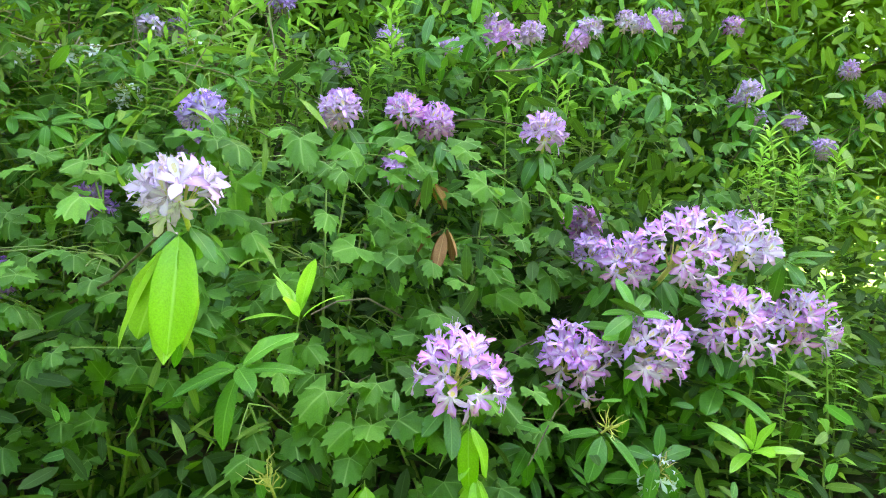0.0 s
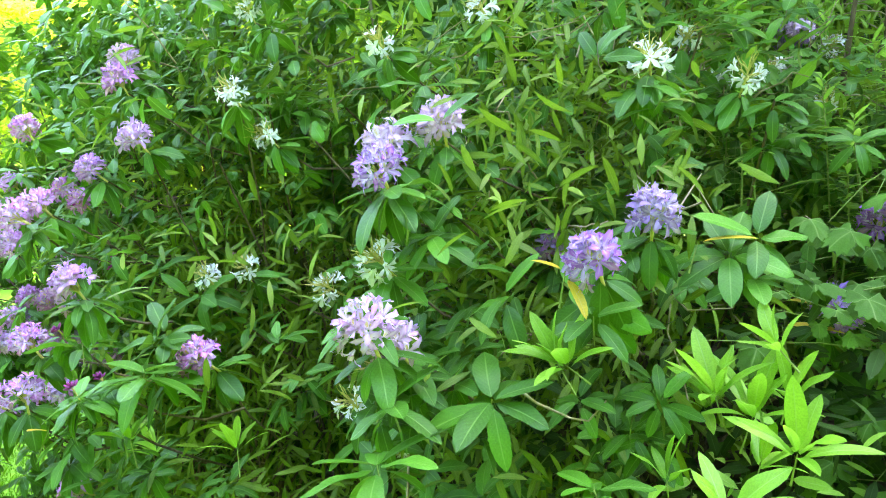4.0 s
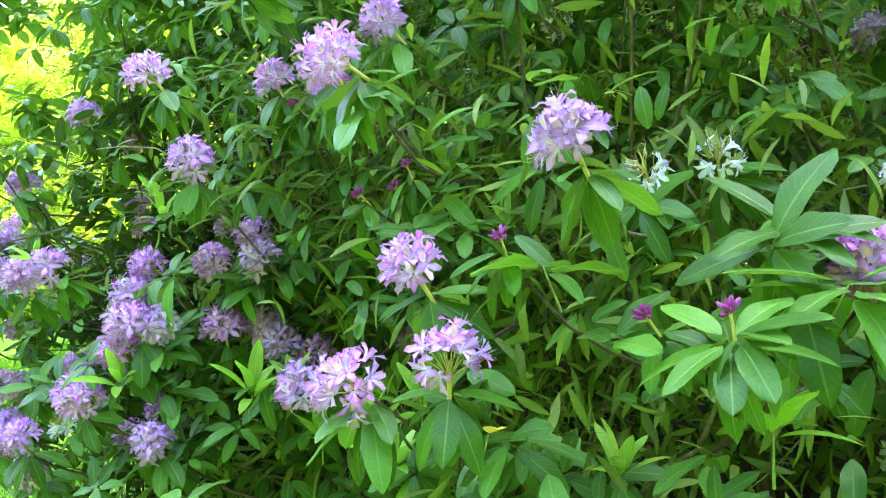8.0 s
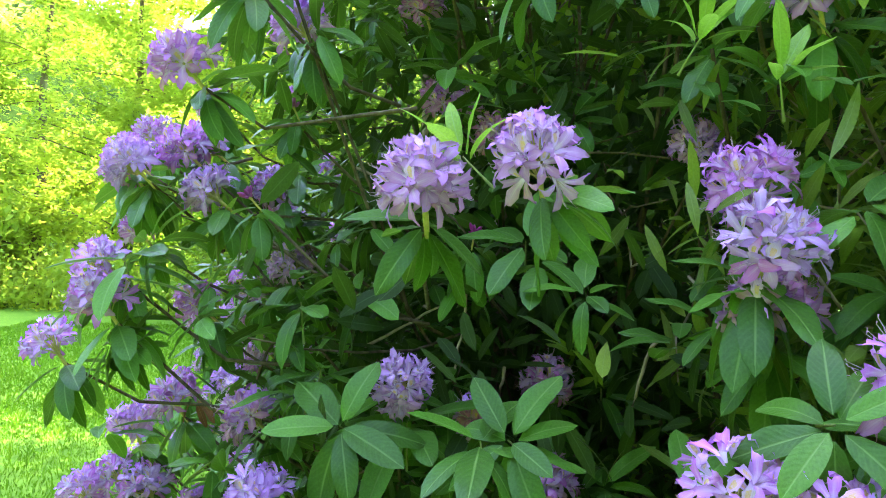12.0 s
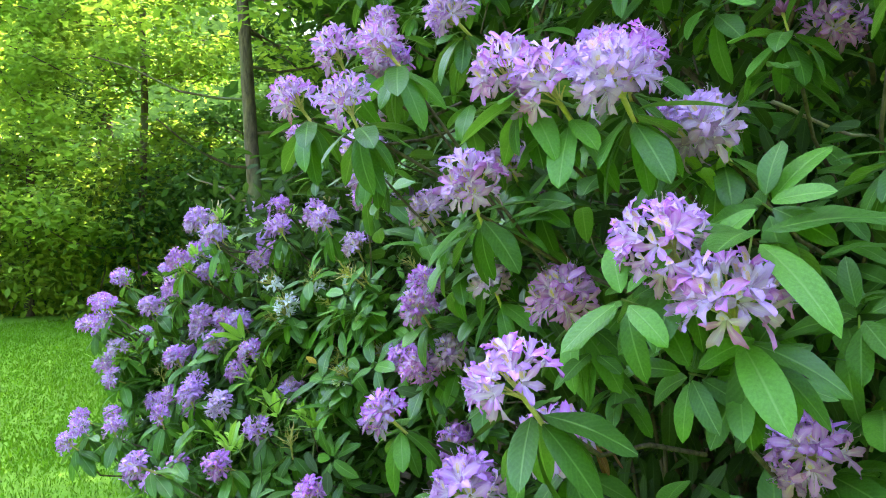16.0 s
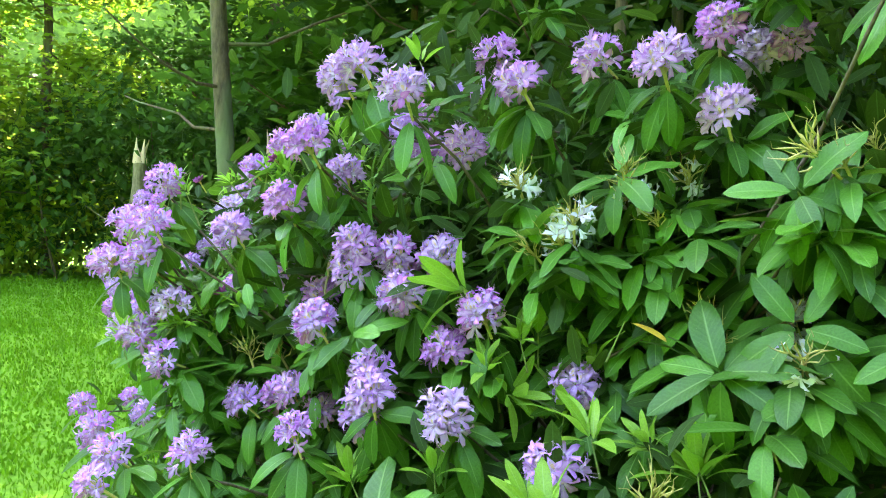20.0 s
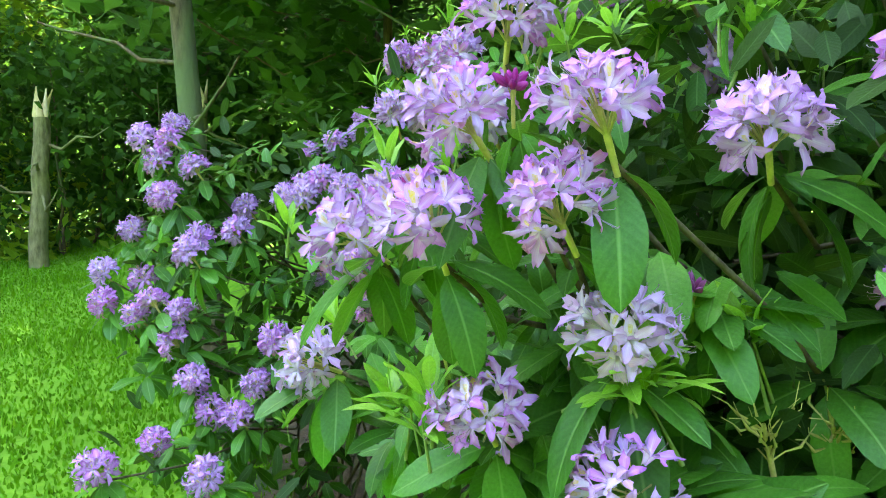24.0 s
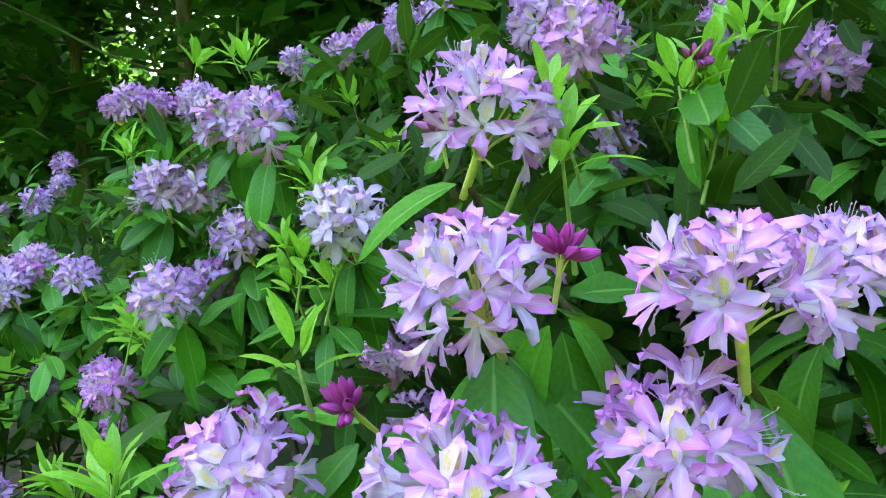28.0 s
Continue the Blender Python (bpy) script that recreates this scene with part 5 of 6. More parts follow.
def grow(key, rosettes, fill, spread_up, spread_down, near_heads, inner=None, sticks=90, bark=None):
    """Everything of one shrub: flower heads, whorls of leaves, branches and the inner foliage."""
    b = BUSHES[key]
    ob = b["ob"]
    r = np.random.default_rng(100 + ord(key))
    base = np.array(ob.location)
    tips = np.array([t[0] for t in b["trusses"]])
    whorls, leaf_poses = [], []
    order = sorted(range(len(tips)), key=lambda i: off_walk(tips[i])[1])
    near = set(order[:near_heads])
    for i, (p, d, kind, leaves) in enumerate(b["trusses"]):
        axis = upward(p, r, 0.65)
        s = d / 0.128
        kind = "v" if kind == "m" and key == "b" else kind
        m = frame_of(p - axis * 0.012 * s, np.cross(axis, unit(r.normal(0, 1, 3))), axis, s)
        if kind == "s":
            hang("spent_truss", SPENT[i % 3], ob, m, "withered truss of bare yellow-green stalks")
        elif i in near and kind in "mpv":
            head = hang("flower_truss", CORE[i % 3], ob, m)
            big = min(1.0, 0.22 / d)
            for k, dd in enumerate(dome(19 if big > 0.9 else 30, i + 5, 1.9)):
                fm = floret_pose(dd, r, 0.0, big)
                fm[:3, 3] *= 1.25 if big < 0.9 else 1.0
                fm = m @ fm
                hang("floret", FLORET_MESH[kind][(i + k) % 4], head, fm)
                if k % 5 == 0:
                    hang("stamen_tuft", STAMEN_MESH[k % 3], head, fm)
        else:
            hang("flower_truss", VARIANTS[kind][(i * 3 + 1) % 5], ob, m, {"w": "faded white flower truss", "b": "closed magenta buds", "p": "pale lilac flower truss"}.get(kind, ""))
        if leaves:
            size = 0.125 if kind != "b" else 0.10
            up = upward(p, r, 0.3)
            for lm in rosette(p - axis * 0.06 * s, up, leaves, size, 104, 152, r):
                leaf_poses.append((i in near, lm))
        mid = (p + base) / 2 + (0, 0, 0.25) - off_walk(p)[0] * 0.35
        if i % 4:
            mid = p - off_walk(p)[0] * 0.45 + (0, 0, -0.22) + r.normal(0, 0.08, 3)
        pts = bent(p - axis * 0.07, mid, 0.05, 3, 0.02, r)
        if i % 4 == 0:
            pts = pts[:-1] + bent(mid, base + (r.uniform(-0.25, 0.25), r.uniform(-0.25, 0.25), -0.05), 0.0, 4, 0.05, r)
        hang("branch", tube(pts, np.linspace(0.0036, 0.005 if i % 4 else 0.008, len(pts)), 5).mesh("branch", M_TWIG), ob)
    for p, d, kind, n in b["shoots"]:
        axis = unit(off_walk(p)[0] * 0.8 + np.array([0, 0, 0.55]) + r.normal(0, 0.15, 3)) if kind == "broad" else unit(np.array([0, 0, 1.0]) + r.normal(0, 0.05, 3)) if kind == "lime" else upward(p, r, 0.25)
        span = {"young": (15, 60), "plain": (70, 120), "broad": (72, 118), "lime": (148, 174), "yellow": (80, 150), "dead": (130, 175)}[kind]
        for k, lm in enumerate(rosette(p, axis, n, d, *span, r)):
            hang("leaf", LEAF_MESH["plain" if kind == "broad" else kind][k % 5], ob, lm, {"young": "fresh light green leaf", "lime": "yellow-green hanging leaf", "yellow": "yellow dying leaf", "dead": "brown withered leaf"}.get(kind, ""))
        tail = p - axis * 0.08 + r.normal(0, 0.015, 3)
        hang("branch", tube([p, (p + tail) / 2, tail], [0.0015, 0.002, 0.003], 5).mesh("branch", M_GREENTWIG), ob)
    held = len(leaf_poses)
    # plain whorls between the flower heads
    for k in range(rosettes):
        i = r.integers(len(tips))
        gap = np.linalg.norm(tips - tips[i], axis=1)
        j = np.argsort(gap)[r.integers(1, min(6, len(tips)))]
        t = r.uniform(0, 1)
        p = tips[i] * (1 - t) + tips[j] * t + r.normal(0, 0.07, 3)
        out, far = off_walk(p)
        p = p - out * (0.05 + abs(r.normal(0.08, 0.14)))
        p[2] += spread_up * max(0, r.normal(0, 1)) * 0.5 - spread_down * abs(r.normal(0, 0.5)) - 0.04
        if off_walk(p)[1] < 0.8 or p[2] < ground_z(p[0], p[1]) + 0.1:
            continue
        axis = upward(p, r, 0.6)
        for lm in rosette(p, axis, int(r.integers(7, 11)), r.uniform(0.09, 0.125), 65, 130, r):
            leaf_poses.append((False, lm))
        whorls.append(p)
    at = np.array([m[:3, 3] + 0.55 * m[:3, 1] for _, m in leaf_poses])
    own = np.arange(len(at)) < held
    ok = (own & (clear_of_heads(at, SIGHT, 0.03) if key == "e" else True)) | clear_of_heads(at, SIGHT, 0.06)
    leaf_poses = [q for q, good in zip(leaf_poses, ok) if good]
    leaf_poses.sort(key=lambda q: not q[0])
    single = 100 if key in "af" else 200
    for k, (_, lm) in enumerate(leaf_poses[:single]):
        hang("leaf", LEAF_MESH["plain"][k % 5], ob, lm)
    rest = [q[1] for q in leaf_poses[single:]]
    if rest:
        hang("leaves", scatter_mesh("leaves", LEAVES, rest, M_LEAF), ob, None, "glossy dark green leaves in whorls", "stuff")
    # inner foliage and twigs, set back from the face
    i, j = r.integers(len(tips), size=fill), r.integers(len(tips), size=fill)
    j = np.where(np.linalg.norm(tips[i] - tips[j], axis=1) > 1.1, i, j)
    t = r.uniform(0, 1, (fill, 1))
    p = tips[i] * (1 - t) + tips[j] * t + r.normal(0, 0.12, (fill, 3))
    outs = np.array([off_walk(q)[0] for q in tips])[i]
    p = p - outs * (r.uniform(0.45, 1.5, (fill, 1)) if key == "d" else r.uniform(0.2, 1.1, (fill, 1)))
    p[:, 2] += r.uniform(-1.1, 0.5, fill) * np.where(r.uniform(0, 1, fill) < 0.5, spread_down, spread_up)
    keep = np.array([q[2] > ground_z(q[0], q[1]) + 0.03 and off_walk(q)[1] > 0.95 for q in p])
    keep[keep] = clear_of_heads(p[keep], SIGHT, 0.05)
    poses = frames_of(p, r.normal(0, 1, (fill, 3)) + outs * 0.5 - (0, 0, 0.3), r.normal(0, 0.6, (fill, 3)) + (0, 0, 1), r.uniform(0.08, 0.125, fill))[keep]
    twigs = []
    for k in range(sticks):
        i = r.integers(len(tips))
        p = tips[i] - off_walk(tips[i])[0] * r.uniform(0.12, 0.6) + r.normal(0, 0.12, 3)
        q = p + unit(r.normal(0, 1, 3) * (1, 1, 0.6)) * r.uniform(0.2, 0.6)
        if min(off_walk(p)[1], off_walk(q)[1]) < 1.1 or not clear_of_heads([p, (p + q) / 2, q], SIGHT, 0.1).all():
            continue
        twigs.append(tube(bent(p, q, r.uniform(-0.08, 0.08), 4, 0.02, r), np.linspace(0.004, 0.002, 5), 4))
    if twigs and key != "f":
        hang("brushwood", join(twigs).mesh("brushwood", bark or M_TWIG), ob, None, "bare brown twigs", "stuff")
    # M_FILL darkens the interior by its leaf colour, in place of shade
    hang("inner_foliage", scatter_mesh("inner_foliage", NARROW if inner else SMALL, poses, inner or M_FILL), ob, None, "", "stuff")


grow("a", 190, 6000, 0.6, 0.8, 10)
grow("b", 280, 9000, 0.9, 0.8, 4, M_BRUSH, 260, M_PALETWIG)
grow("c", 280, 9000, 0.9, 0.9, 9, M_BRUSH, 200, M_PALETWIG)
grow("d", 110, 7000, 1.2, 0.9, 13)
grow("e", 620, 9000, 0.0, 0.9, 20)
grow("f", 200, 1900, 0.0, 0.3, 0)


def overgrowth(key, x0, x1, y0, y1, z0, z1, n, seed, back=1.2):
    """The high top of a shrub: whorls of leaves on branches above and behind its flowers. High over shrub d it is
    added, out of sight, for shade.
    """
    b = BUSHES[key]
    r = np.random.default_rng(seed)
    base = np.array(b["ob"].location)
    poses = []
    for k in range(n):
        p = np.array([r.uniform(x0, x1), r.uniform(y0, y1), r.uniform(z0, z1)])
        if off_walk(p)[1] < back or noise.noise((p[0] * 1.6, p[1] * 1.6, p[2] * 1.6)) < -0.22:
            continue
        poses += rosette(p, upward(p, r, 0.6), int(r.integers(7, 11)), r.uniform(0.10, 0.135), 65, 130, r)
        if k % 14 == 0 and back > 1.1:
            mid = (p + base) / 2 - off_walk(p)[0] * 0.5 + r.normal(0, 0.2, 3)
            pts = bent(p, mid, 0.05, 3, 0.06, r)[:-1] + bent(mid, base + (r.uniform(-0.3, 0.3), r.uniform(-0.3, 0.3), -0.05), 0, 3, 0.06, r)
            hang("branch", tube(pts, np.linspace(0.004, 0.013, 7), 5).mesh("branch", M_TWIG), b["ob"])
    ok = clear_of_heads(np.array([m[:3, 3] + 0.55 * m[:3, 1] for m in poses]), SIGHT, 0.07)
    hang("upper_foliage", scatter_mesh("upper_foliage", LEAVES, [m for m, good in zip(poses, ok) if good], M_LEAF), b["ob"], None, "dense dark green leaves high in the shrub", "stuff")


overgrowth("b", -2.8, -0.7, 2.5, 3.7, 2.1, 3.4, 330, 71)
overgrowth("c", -4.6, -2.7, 2.7, 4.0, 2.1, 3.4, 330, 72)
overgrowth("d", -5.7, -4.6, 4.1, 5.0, 1.6, 2.8, 130, 74, 1.05)
# two unseen tops added above d to keep skylight out of its inside
overgrowth("d", -5.8, -4.0, 4.0, 6.2, 3.05, 3.8, 300, 75, 0.75)
overgrowth("d", -5.5, -3.2, 3.4, 6.6, 2.65, 3.9, 900, 73, 1.45)


# ---- saplings and herbs on the bank ----
LOBED_MESH = [s.mesh("leaf", M_LOBED) for s in LOBED]


def sapling(x, y, z, wide, tall, n, size, seed):
    """A young sycamore: thin stems and tiers of lobed leaves held out to the light."""
    r = np.random.default_rng(seed)
    g = ground_z(x, y)
    ob = empty("sycamore_sapling", (x, y + 0.35, g), "young sycamore with broad lobed green leaves on the bank", "sapling", "saplings on the bank")
    stems = []
    for k in range(4):
        q = np.array([x + r.normal(0, wide * 0.45), y + 0.25 + r.normal(0, 0.1), z + r.uniform(0, tall)])
        line = bent((x + r.normal(0, 0.06), y + 0.4, g - 0.05), q, 0, 5, 0.04, r)
        stems.append(np.array(line))
        hang("stem", tube(line, np.linspace(0.011, 0.003, 6), 6).mesh("stem", M_GREENTWIG), ob)
    for k in range(n):
        p = np.array([x + r.normal(0, wide * 0.5), y + abs(r.normal(0, 0.13)) - 0.02, z + r.uniform(-tall, tall)])
        out, far = off_walk(p)
        d = unit(out * 0.8 + np.array([r.normal(0, 0.7), r.normal(0, 0.4), -0.35 + r.normal(0, 0.25)]))
        m = frame_of(p, d, unit(np.array([0, 0, 1.0]) + out * 0.4 + r.normal(0, 0.33, 3)), size * r.uniform(0.55, 1.2))
        hang("leaf", LOBED_MESH[k % 3], ob, m)
        s = min((q for line in stems for q in line), key=lambda q: np.linalg.norm(q - p))
        if k % 3 == 0:
            hang("leaf_stalk", tube([p, (p + s) / 2 + (0, 0, 0.02), s], [0.0015, 0.0018, 0.002], 4).mesh("leaf_stalk", M_GREENTWIG), ob)


sapling(0.15, 2.02, 1.93, 0.62, 0.36, 109, 0.126, 1)
sapling(0.62, 2.12, 1.80, 0.55, 0.38, 91, 0.130, 2)
sapling(-0.65, 2.15, 1.62, 0.42, 0.30, 98, 0.113, 3)
sapling(-0.45, 2.35, 1.95, 0.60, 0.34, 98, 0.126, 4)
sapling(0.05, 2.75, 2.40, 1.0, 0.34, 117, 0.122, 5)
sapling(1.3, 2.75, 2.35, 0.9, 0.34, 98, 0.118, 6)
sapling(-0.75, 3.0, 2.35, 0.7, 0.4, 92, 0.109, 7)
sapling(0.3, 1.8, 1.45, 0.5, 0.2, 60, 0.126, 8)


def herb(x, y, z, h, seed):
    """An upright herb: one stem with narrow leaves all the way up and a pale tip."""
    r = np.random.default_rng(seed)
    foot = np.array([x, y, z - h])
    top = np.array([x + r.normal(0, 0.04), y + r.normal(0, 0.04), z])
    ob = empty("tall_herb", (x, y, z - h), "upright herb with narrow light green leaves", "herb", "herbs on the bank")
    hang("stem", tube(bent(foot, top, 0, 4, 0.015, r), np.linspace(0.005, 0.002, 5), 5).mesh("stem", M_GREENTWIG), ob)
    poses = []
    for k in range(46):
        t = 0.2 + 0.8 * (k / 45) ** 0.55
        a = k * 2.4 + r.uniform(-0.3, 0.3)
        d = np.array([math.cos(a), math.sin(a), 0.35 + 3.5 * max(0, t - 0.8)])
        poses.append(frame_of(foot + (top - foot) * t, d, (0, 0, 1), (0.17 - 0.09 * t) * r.uniform(0.8, 1.2)))
    hang("foliage", scatter_mesh("foliage", NARROW, poses, M_HERB), ob, None, "", "stuff")


for k in range(70):
    herb(1.25 + 0.033 * k + rng.normal(0, 0.1), 2.35 + rng.uniform(-0.45, 0.8), 1.95 + rng.uniform(-0.65, 0.4) + 0.005 * k, 0.85, 200 + k)
for k in range(44):
    herb(-1.2 + 0.058 * k + rng.normal(0, 0.08), 3.0 + rng.uniform(-0.4, 0.6), 2.68 + rng.uniform(-0.4, 0.35), 0.9, 340 + k)


def undergrowth(x0, x1, y0, y1, low, high, n, size, material, label, seed):
    """Low shaded leaves that fill the bank under the saplings."""
    r = np.random.default_rng(seed)
    p = np.stack([r.uniform(x0, x1, n), r.uniform(y0, y1, n), np.zeros(n)], 1)
    p[:, 2] = np.array([ground_z(a, b) for a, b in p[:, :2]]) + r.uniform(low, high, n) * np.clip((p[:, 1] - y0) / (y1 - y0) + 0.35, 0, 1)
    p[:, :2] += r.normal(0, 0.12, (n, 2))
    keep = np.array([noise.noise((a * 1.7, b * 1.7, seed)) > -0.25 for a, b, _ in p])
    p, n = p[keep], int(keep.sum())
    m = frames_of(p, r.normal(0, 1, (n, 3)) * (1, 1, 0.4) - (0, 0.5, 0.2), r.normal(0, 0.5, (n, 3)) + (0, -0.4, 1), size * r.uniform(0.7, 1.3, n))
    ob = new("undergrowth", scatter_mesh("undergrowth", SMALL, m, material))
    tagged(ob, label, "undergrowth", kind="stuff")


# the first layer takes the dark M_FILL, painting the bank's shade into its leaves
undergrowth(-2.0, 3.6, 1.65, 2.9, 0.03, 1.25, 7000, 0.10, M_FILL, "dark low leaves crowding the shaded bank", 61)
undergrowth(-0.6, 1.6, 1.6, 2.6, 0.3, 1.2, 900, 0.09, M_LEAF, "glossy green leaves low on the bank", 62)
undergrowth(1.1, 4.2, 1.7, 3.2, 0.3, 1.5, 2800, 0.09, M_BRUSH, "green leaves low on the bank", 63)
undergrowth(-2.4, -0.8, 1.55, 2.3, 0.2, 1.0, 400, 0.085, M_HERB, "light green herb leaves low on the bank", 64)

# ---- trees round the lawn ----
def tree(x, y, height, girth, crown_low, crown_r, leaves, material, label, seed, lean=(0, 0), size=0.3, bark=None):
    """A tapered trunk with limbs and a crown of many leaves hung in clumps."""
    r = np.random.default_rng(seed)
    z0 = ground_z(x, y)
    ob = empty("tree", (x, y, z0), label, "tree", "trees behind the lawn")
    top = np.array([x + lean[0], y + lean[1], z0 + height])
    pts = bent((x, y, z0 - 0.1), top, 0, 8, 0.05 * girth / 0.2, r)
    hang("trunk", tube(pts, np.linspace(girth, girth * 0.15, len(pts)), 10).mesh("trunk", bark or M_BARK), ob)
    clumps, limbs = [], []
    n = int(16 + height)
    for k in range(n):
        t = crown_low + (1 - crown_low) * (k + r.uniform(0, 1)) / n
        p = np.array(pts[0]) * (1 - t) + top * t
        a, reach = r.uniform(0, 6.28), crown_r * r.uniform(0.55, 1.1) * (1 - 0.65 * max(0, t - 0.4))
        q = p + np.array([math.cos(a) * reach, math.sin(a) * reach, reach * r.uniform(-0.15, 0.35)])
        line = bent(p, q, 0.06 * reach, 4, 0.05 * reach, r)
        limbs.append(tube(line, np.linspace(girth * 0.22 * (1.1 - t), 0.012, 5), 5))
        for u in ((0.12, 0.45, 0.7, 0.9, 1.0) if crown_low < 0.13 else (0.45, 0.7, 0.9, 1.0)):
            clumps.append((p * (1 - u) + q * u + r.normal(0, 0.25, 3), 0.35 + 0.35 * r.uniform()))
    if crown_low > 0.3:
        for k in range(9):   # bare lower limbs
            t = 0.16 + 0.3 * k / 9
            p = np.array(pts[0]) * (1 - t) + top * t
            a = r.uniform(0, 6.28)
            q = p + np.array([math.cos(a), math.sin(a), r.uniform(0.1, 0.5)]) * r.uniform(0.8, 2.2)
            limbs.append(tube(bent(p, q, 0.1, 4, 0.08, r), np.linspace(girth * 0.2, 0.008, 5), 5))
    for limb in limbs:
        hang("limb", limb.mesh("limb", bark or M_BARK), ob)
    c = np.array([q for q, _ in clumps])
    w = np.array([s for _, s in clumps])
    pick = r.integers(len(c), size=leaves)
    at = c[pick] + r.normal(0, 1, (leaves, 3)) * w[pick][:, None] * np.array([0.75, 0.75, 0.38])
    out = frames_of(at, r.normal(0, 1, (leaves, 3)) * (1, 1, 0.35) + (0, 0, -0.15), r.normal(0, 0.45, (leaves, 3)) + (0, 0, 1), size * r.uniform(0.7, 1.3, leaves))
    hang("crown", scatter_mesh("crown", TINY, out, material), ob, None, "", "stuff")
    return ob


# leaf tone chosen by how a tree is lit: sunlight or shade in its colour
SUNLIT, GREEN, SHADY = "leafy deciduous tree glowing yellow-green in the sun", "leafy deciduous tree with pale bark beside the lawn", "tall shady tree with a dark dense crown"
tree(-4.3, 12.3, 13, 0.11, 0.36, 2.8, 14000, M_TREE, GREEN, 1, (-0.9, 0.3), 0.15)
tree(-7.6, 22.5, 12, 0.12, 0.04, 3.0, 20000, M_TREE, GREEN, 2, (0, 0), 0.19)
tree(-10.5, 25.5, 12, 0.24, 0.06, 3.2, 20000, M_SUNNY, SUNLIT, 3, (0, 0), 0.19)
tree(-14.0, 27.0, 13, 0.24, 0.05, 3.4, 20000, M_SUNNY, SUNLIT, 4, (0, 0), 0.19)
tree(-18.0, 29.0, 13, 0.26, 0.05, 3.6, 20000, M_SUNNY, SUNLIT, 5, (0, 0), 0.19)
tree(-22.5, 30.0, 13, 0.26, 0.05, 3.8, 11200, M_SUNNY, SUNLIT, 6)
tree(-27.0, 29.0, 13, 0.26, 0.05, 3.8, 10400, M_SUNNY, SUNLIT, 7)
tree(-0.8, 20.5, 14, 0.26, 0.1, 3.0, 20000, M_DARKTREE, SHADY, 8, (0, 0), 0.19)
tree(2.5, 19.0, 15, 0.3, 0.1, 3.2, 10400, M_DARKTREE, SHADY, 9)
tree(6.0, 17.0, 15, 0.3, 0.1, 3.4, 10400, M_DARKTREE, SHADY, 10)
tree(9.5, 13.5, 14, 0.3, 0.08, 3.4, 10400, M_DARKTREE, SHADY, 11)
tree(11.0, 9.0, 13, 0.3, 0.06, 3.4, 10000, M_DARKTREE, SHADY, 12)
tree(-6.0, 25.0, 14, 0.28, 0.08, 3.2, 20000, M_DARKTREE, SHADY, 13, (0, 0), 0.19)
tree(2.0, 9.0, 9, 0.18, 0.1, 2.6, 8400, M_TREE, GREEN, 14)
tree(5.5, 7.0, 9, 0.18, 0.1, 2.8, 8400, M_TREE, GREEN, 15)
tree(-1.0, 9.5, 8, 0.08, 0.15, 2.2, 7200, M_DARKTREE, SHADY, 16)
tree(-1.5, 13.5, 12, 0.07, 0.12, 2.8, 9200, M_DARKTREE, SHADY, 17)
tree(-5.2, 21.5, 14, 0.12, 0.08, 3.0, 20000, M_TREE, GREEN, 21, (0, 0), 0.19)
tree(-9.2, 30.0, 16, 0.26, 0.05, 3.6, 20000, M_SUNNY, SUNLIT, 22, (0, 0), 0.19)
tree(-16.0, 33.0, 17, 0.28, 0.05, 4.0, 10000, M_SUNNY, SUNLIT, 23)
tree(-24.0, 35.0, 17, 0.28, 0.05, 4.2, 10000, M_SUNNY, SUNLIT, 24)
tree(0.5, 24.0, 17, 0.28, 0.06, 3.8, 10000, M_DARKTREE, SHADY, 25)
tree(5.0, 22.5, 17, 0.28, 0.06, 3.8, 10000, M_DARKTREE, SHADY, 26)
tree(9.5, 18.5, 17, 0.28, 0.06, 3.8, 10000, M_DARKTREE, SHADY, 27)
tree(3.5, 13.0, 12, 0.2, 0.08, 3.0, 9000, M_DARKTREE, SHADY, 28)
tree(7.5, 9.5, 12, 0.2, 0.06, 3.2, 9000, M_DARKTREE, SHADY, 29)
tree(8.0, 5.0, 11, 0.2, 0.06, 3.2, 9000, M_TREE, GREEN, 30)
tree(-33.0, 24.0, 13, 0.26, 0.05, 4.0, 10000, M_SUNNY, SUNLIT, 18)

# four added trees; their crowns, mostly out of view, keep sun off the shrubs
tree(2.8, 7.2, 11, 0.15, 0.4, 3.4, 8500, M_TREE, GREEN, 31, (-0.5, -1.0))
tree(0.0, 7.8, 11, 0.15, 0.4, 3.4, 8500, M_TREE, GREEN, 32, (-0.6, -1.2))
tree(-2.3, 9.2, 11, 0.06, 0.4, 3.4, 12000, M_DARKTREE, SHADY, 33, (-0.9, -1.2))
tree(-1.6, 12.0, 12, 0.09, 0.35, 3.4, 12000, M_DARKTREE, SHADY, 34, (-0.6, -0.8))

# unseen trees added on the other side of the path to block low skylight
for k, (x, y) in enumerate([(6.5, -7.0), (1.0, -9.0), (-4.5, -9.5), (-9.5, -8.0), (-14.0, -4.5), (-17.5, 1.0)]):
    tree(x, y, 13, 0.25, 0.06, 3.8, 7000, M_DARKTREE, SHADY, 40 + k, (0, 0), 0.5)


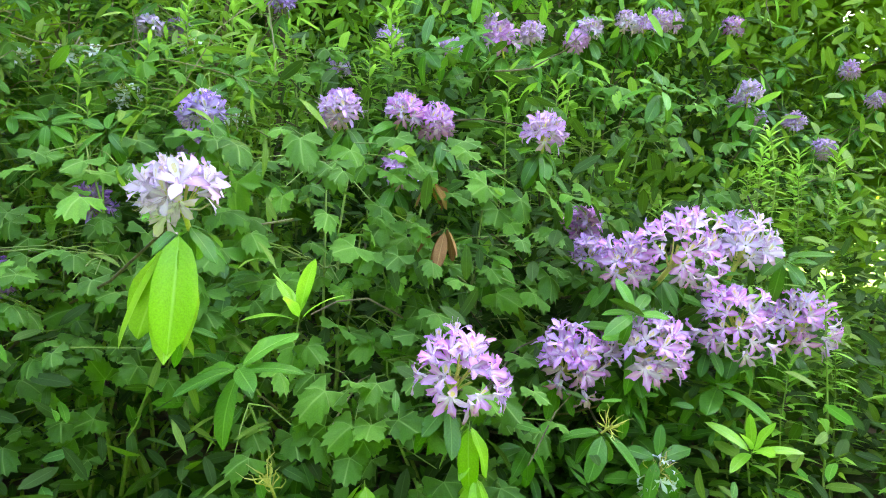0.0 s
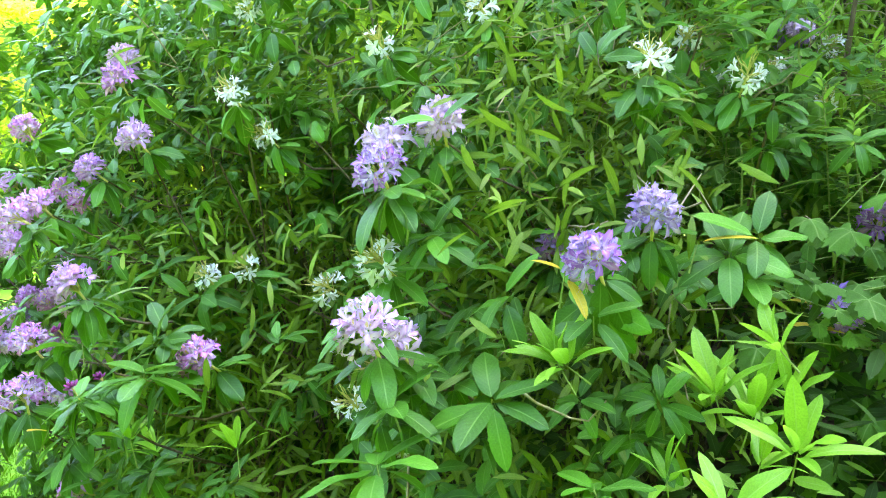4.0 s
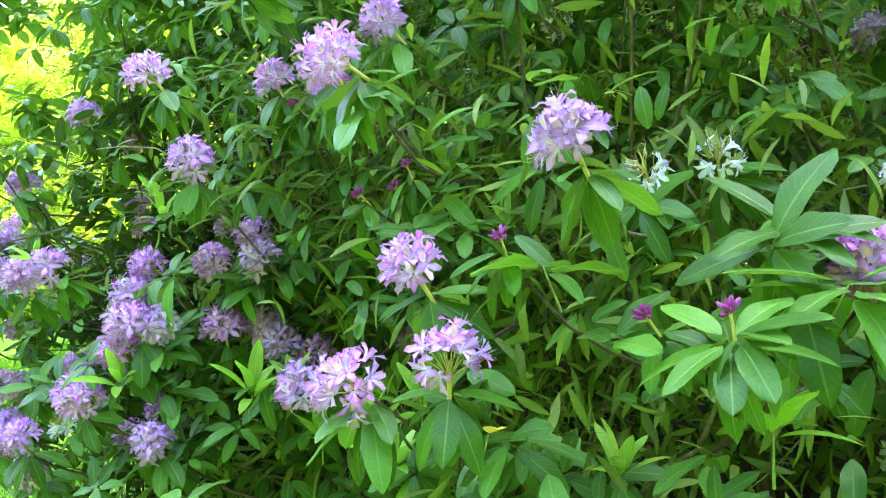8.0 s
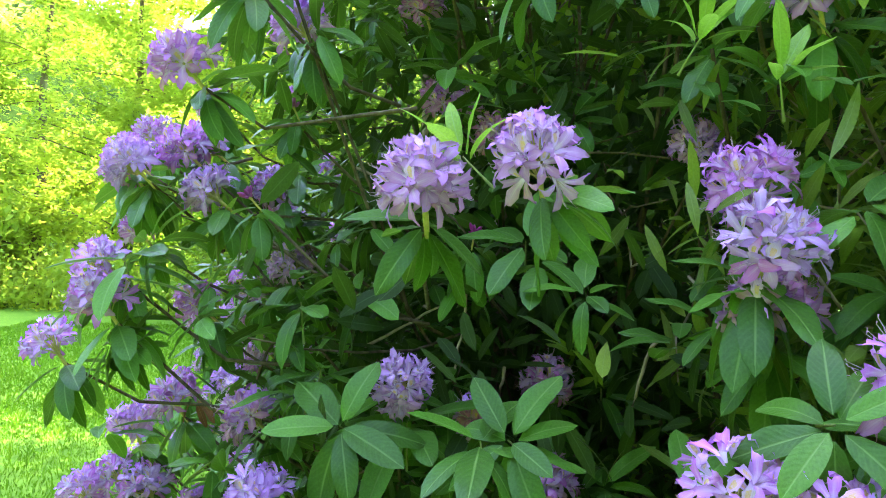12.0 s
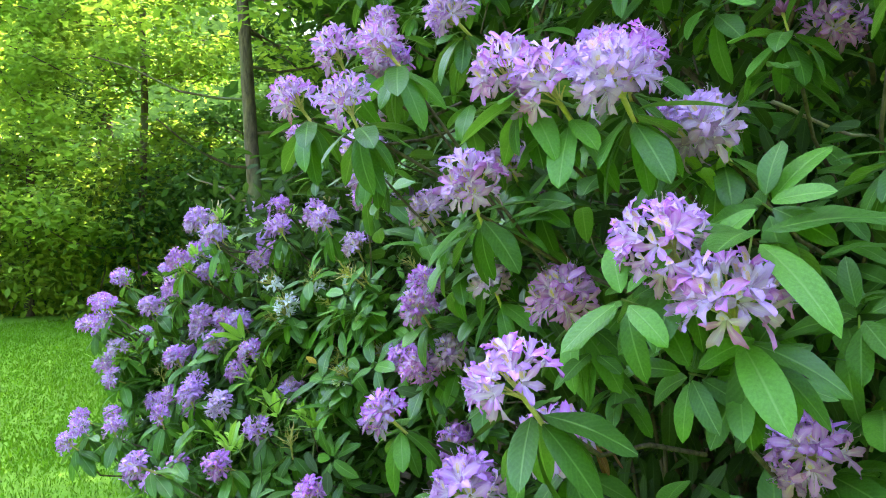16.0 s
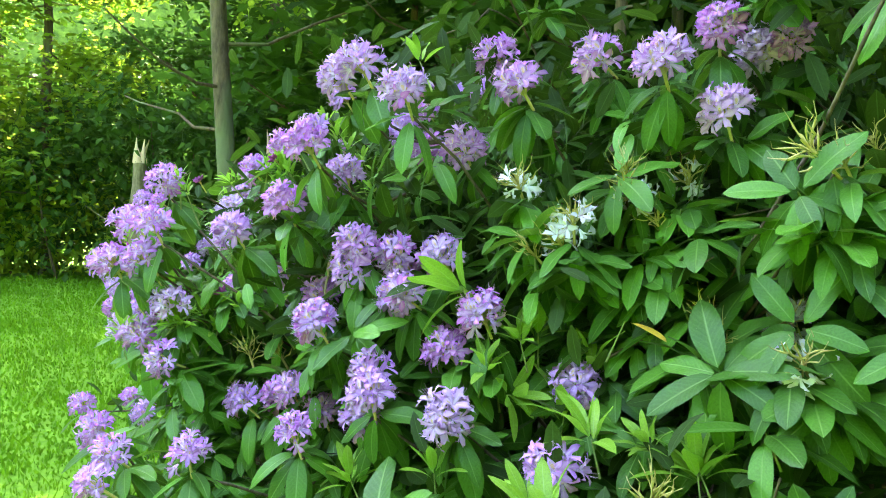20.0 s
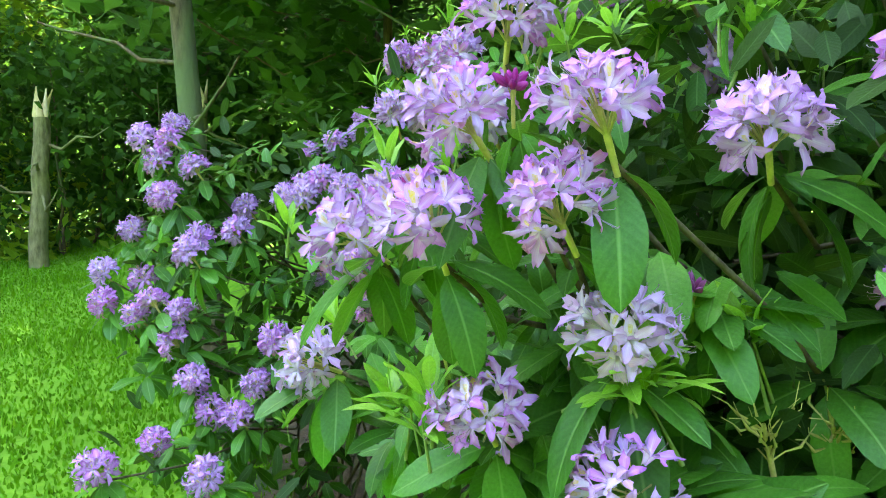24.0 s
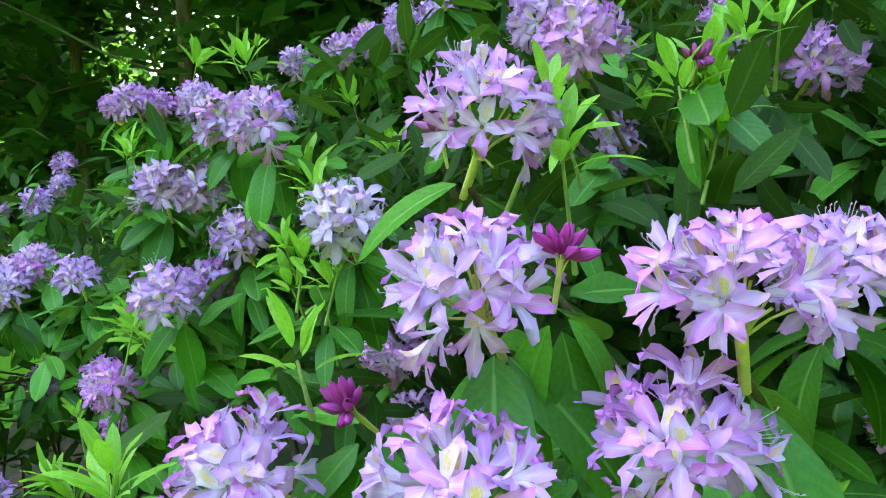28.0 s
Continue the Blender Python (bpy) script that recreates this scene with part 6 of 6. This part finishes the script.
def broken_stump(x, y, tall, girth, seed):
    """A dead trunk snapped off: splintered pale wood on top, dead side branches."""
    r = np.random.default_rng(seed)
    z0 = ground_z(x, y)
    ob = empty("broken_stump", (x, y, z0), "dead broken trunk with pale splintered wood on top", "stump", "dead trunks")
    pts = bent((x, y, z0 - 0.1), (x + 0.1, y, z0 + tall), 0, 6, 0.03, r)
    hang("trunk", tube(pts, np.linspace(girth, girth * 0.8, 7), 10).mesh("trunk", M_SUNBARK), ob)
    for k in range(6):
        a = k * 1.05
        p = np.array(pts[-1]) + np.array([math.cos(a), math.sin(a), -0.5]) * girth * 0.5
        hang("splinter", tube([p, p + (r.normal(0, 0.02), r.normal(0, 0.02), 0.15), p + (r.normal(0, 0.05), r.normal(0, 0.05), r.uniform(0.2, 0.5))], [girth * 0.45, girth * 0.3, 0.008], 5).mesh("splinter", M_WOOD), ob, None, "pale split wood")
    for k in range(9):
        p = np.array(pts[2 + k % 4])
        a = r.uniform(0, 6.28)
        q = p + np.array([math.cos(a), math.sin(a), r.uniform(-0.3, 0.5)]) * r.uniform(0.5, 1.3)
        hang("dead_branch", tube(bent(p, q, r.uniform(-0.1, 0.2), 4, 0.05, r), np.linspace(0.03, 0.006, 5), 5).mesh("dead_branch", M_SUNBARK), ob)


broken_stump(-4.08, 18.7, 2.3, 0.14, 1)
broken_stump(-1.75, 18.3, 2.0, 0.12, 2)
# the sunlit look of this trunk comes from its lightened bark colour
tree(0.9, 19.0, 13, 0.12, 0.6, 2.6, 9000, M_DARKTREE, "slender tree with a sunlit yellowish trunk", 35, (0.2, 0), 0.25, M_SUNBARK)


def lawn_grass():
    r = np.random.default_rng(5)
    n = 190000
    x, y = r.uniform(-14, -2.5, n), 4 + 17 * r.uniform(0, 1, n) ** 1.3
    x = np.concatenate([x, r.uniform(-14, 3, 30000)])
    y = np.concatenate([y, r.uniform(-4, 4.2, 30000)])
    keep = np.where(y > 4.2, x < -5.7 + 0.24 * np.maximum(0, y - 7), y < np.interp(x, [-5.6, -4.6, -3.0, -1.6, 3.6], [4.2, 3.0, 2.2, 1.5, 1.5]))
    x, y = x[keep], y[keep]
    n = len(x)
    z = np.array([ground_z(a, b) for a, b in zip(x, y)])
    tuft = np.array([noise.noise((a * 0.9, b * 0.9, 3.0)) for a, b in zip(x, y)])
    h = r.uniform(0.02, 0.055, n) * (1 + 1.2 * np.clip(tuft, 0, 1)) + 0.10 * (r.uniform(0, 1, n) < 0.02)
    out = frames_of(np.stack([x, y, z - 0.003], 1), r.normal(0, 0.35, (n, 3)) + (0, 0, 1), r.normal(0, 1, (n, 3)), np.stack([0.018 + 0.02 * (y > 10), h, h], 1))
    ob = new("lawn_grass", scatter_mesh("lawn_grass", TINY, out, M_GRASS))
    tagged(ob, "bright green grass blades of the lawn", "grass", kind="stuff")


lawn_grass()


def thicket(name, line, depth, low, high, n, size, material, label, seed, shapes=TINY):
    """A belt of shrubs and low branches along a line: stems and a great many leaves."""
    r = np.random.default_rng(seed)
    pts = np.array(line, float)
    step = np.linalg.norm(np.diff(pts, axis=0), axis=1)
    s = np.concatenate([[0], np.cumsum(step)])
    ob = empty(name, (pts[0][0], pts[0][1], ground_z(*pts[0])), label, "shrubs", "thickets behind the lawn")
    clumps = []
    for k in range(max(30, n // 110)):
        u = r.uniform(0, s[-1])
        x, y = np.interp(u, s, pts[:, 0]) + r.normal(0, depth / 3), np.interp(u, s, pts[:, 1]) + r.normal(0, depth / 3)
        z = ground_z(x, y)
        top = low + (high - low) * r.uniform(0, 1) ** 1.2
        clumps.append((x, y, z + top, 0.35 + 0.06 * high))
        if k % 5 == 0:
            hang("stem", tube(bent((x, y, z - 0.05), (x + r.normal(0, 0.3), y + r.normal(0, 0.3), z + top), 0, 4, 0.05, r), np.linspace(0.03, 0.008, 5), 5).mesh("stem", M_BARK), ob)
    c = np.array(clumps)
    pick = r.integers(len(c), size=n)
    at = c[pick, :3] + r.normal(0, 1, (n, 3)) * c[pick, 3:4] * np.array([1, 1, 0.7])
    at = at[np.array([p[2] > ground_z(p[0], p[1]) + 0.02 and off_walk(p)[1] > 2.0 for p in at])]
    m = len(at)
    out = frames_of(at, r.normal(0, 1, (m, 3)) + (0, 0, -0.2), r.normal(0, 0.5, (m, 3)) + (0, 0, 1), size * r.uniform(0.7, 1.35, m))
    hang("foliage", scatter_mesh("foliage", shapes, out, material), ob, None, "", "stuff")


# belts in sunlit or shady leaf tones, the lighting being part of the colour
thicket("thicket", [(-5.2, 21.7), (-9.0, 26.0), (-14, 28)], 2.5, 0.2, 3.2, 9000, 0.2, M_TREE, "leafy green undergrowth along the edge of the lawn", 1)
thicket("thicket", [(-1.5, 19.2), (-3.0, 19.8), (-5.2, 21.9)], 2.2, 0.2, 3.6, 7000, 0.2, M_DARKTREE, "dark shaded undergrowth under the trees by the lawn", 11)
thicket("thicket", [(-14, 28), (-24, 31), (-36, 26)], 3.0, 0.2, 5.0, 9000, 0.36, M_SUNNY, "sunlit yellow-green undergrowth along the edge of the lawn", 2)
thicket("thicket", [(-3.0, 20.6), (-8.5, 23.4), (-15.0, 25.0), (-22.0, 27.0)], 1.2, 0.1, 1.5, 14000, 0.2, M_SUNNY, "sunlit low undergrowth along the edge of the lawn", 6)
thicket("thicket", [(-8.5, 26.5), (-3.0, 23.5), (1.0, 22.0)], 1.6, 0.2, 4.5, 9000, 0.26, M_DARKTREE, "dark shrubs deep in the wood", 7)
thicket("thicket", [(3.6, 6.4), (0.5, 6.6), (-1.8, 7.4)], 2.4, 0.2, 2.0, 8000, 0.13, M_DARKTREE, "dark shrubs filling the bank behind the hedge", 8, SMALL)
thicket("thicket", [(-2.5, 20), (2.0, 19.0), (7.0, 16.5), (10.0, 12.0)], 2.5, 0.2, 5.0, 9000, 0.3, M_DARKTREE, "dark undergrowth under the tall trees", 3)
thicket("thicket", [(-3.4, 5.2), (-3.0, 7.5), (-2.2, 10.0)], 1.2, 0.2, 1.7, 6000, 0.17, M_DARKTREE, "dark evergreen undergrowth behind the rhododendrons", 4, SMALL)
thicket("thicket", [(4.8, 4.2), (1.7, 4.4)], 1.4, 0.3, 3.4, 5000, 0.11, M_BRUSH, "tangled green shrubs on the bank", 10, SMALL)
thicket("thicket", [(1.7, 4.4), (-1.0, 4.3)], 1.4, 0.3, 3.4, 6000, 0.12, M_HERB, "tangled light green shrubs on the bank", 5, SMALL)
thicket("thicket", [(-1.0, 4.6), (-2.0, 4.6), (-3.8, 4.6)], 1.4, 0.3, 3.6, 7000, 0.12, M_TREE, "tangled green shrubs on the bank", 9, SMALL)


def woods_backdrop():
    """The closing edge of the wood, far behind everything."""
    v, f, n = [], [], 72
    for k in range(n):
        a = 2 * math.pi * k / n
        low = 0.42 if 0.75 < a < 1.2 else 1.0   # gaps in the treeline
        for z in (-1.0, low * (34.0 + 9.0 * noise.noise((math.cos(a) * 6, math.sin(a) * 6, 0.5)))):
            v.append((-4 + 85 * math.sin(a), 6 + 85 * math.cos(a), z))
    for k in range(n):
        j = (k + 1) % n
        f.append((2 * k, 2 * j, 2 * j + 1, 2 * k + 1))
    s = Shape(v, f, [(0, 0)] * len(v))
    tagged(new("backdrop", s.mesh("backdrop", M_FARWOOD)), "dark green edge of a distant wood", "wood", kind="structure")


M_FARWOOD = rough_material("far_wood", (0.02, 0.045, 0.005), (0.10, 0.16, 0.015), 1.1, 0.9, 0.2)
woods_backdrop()
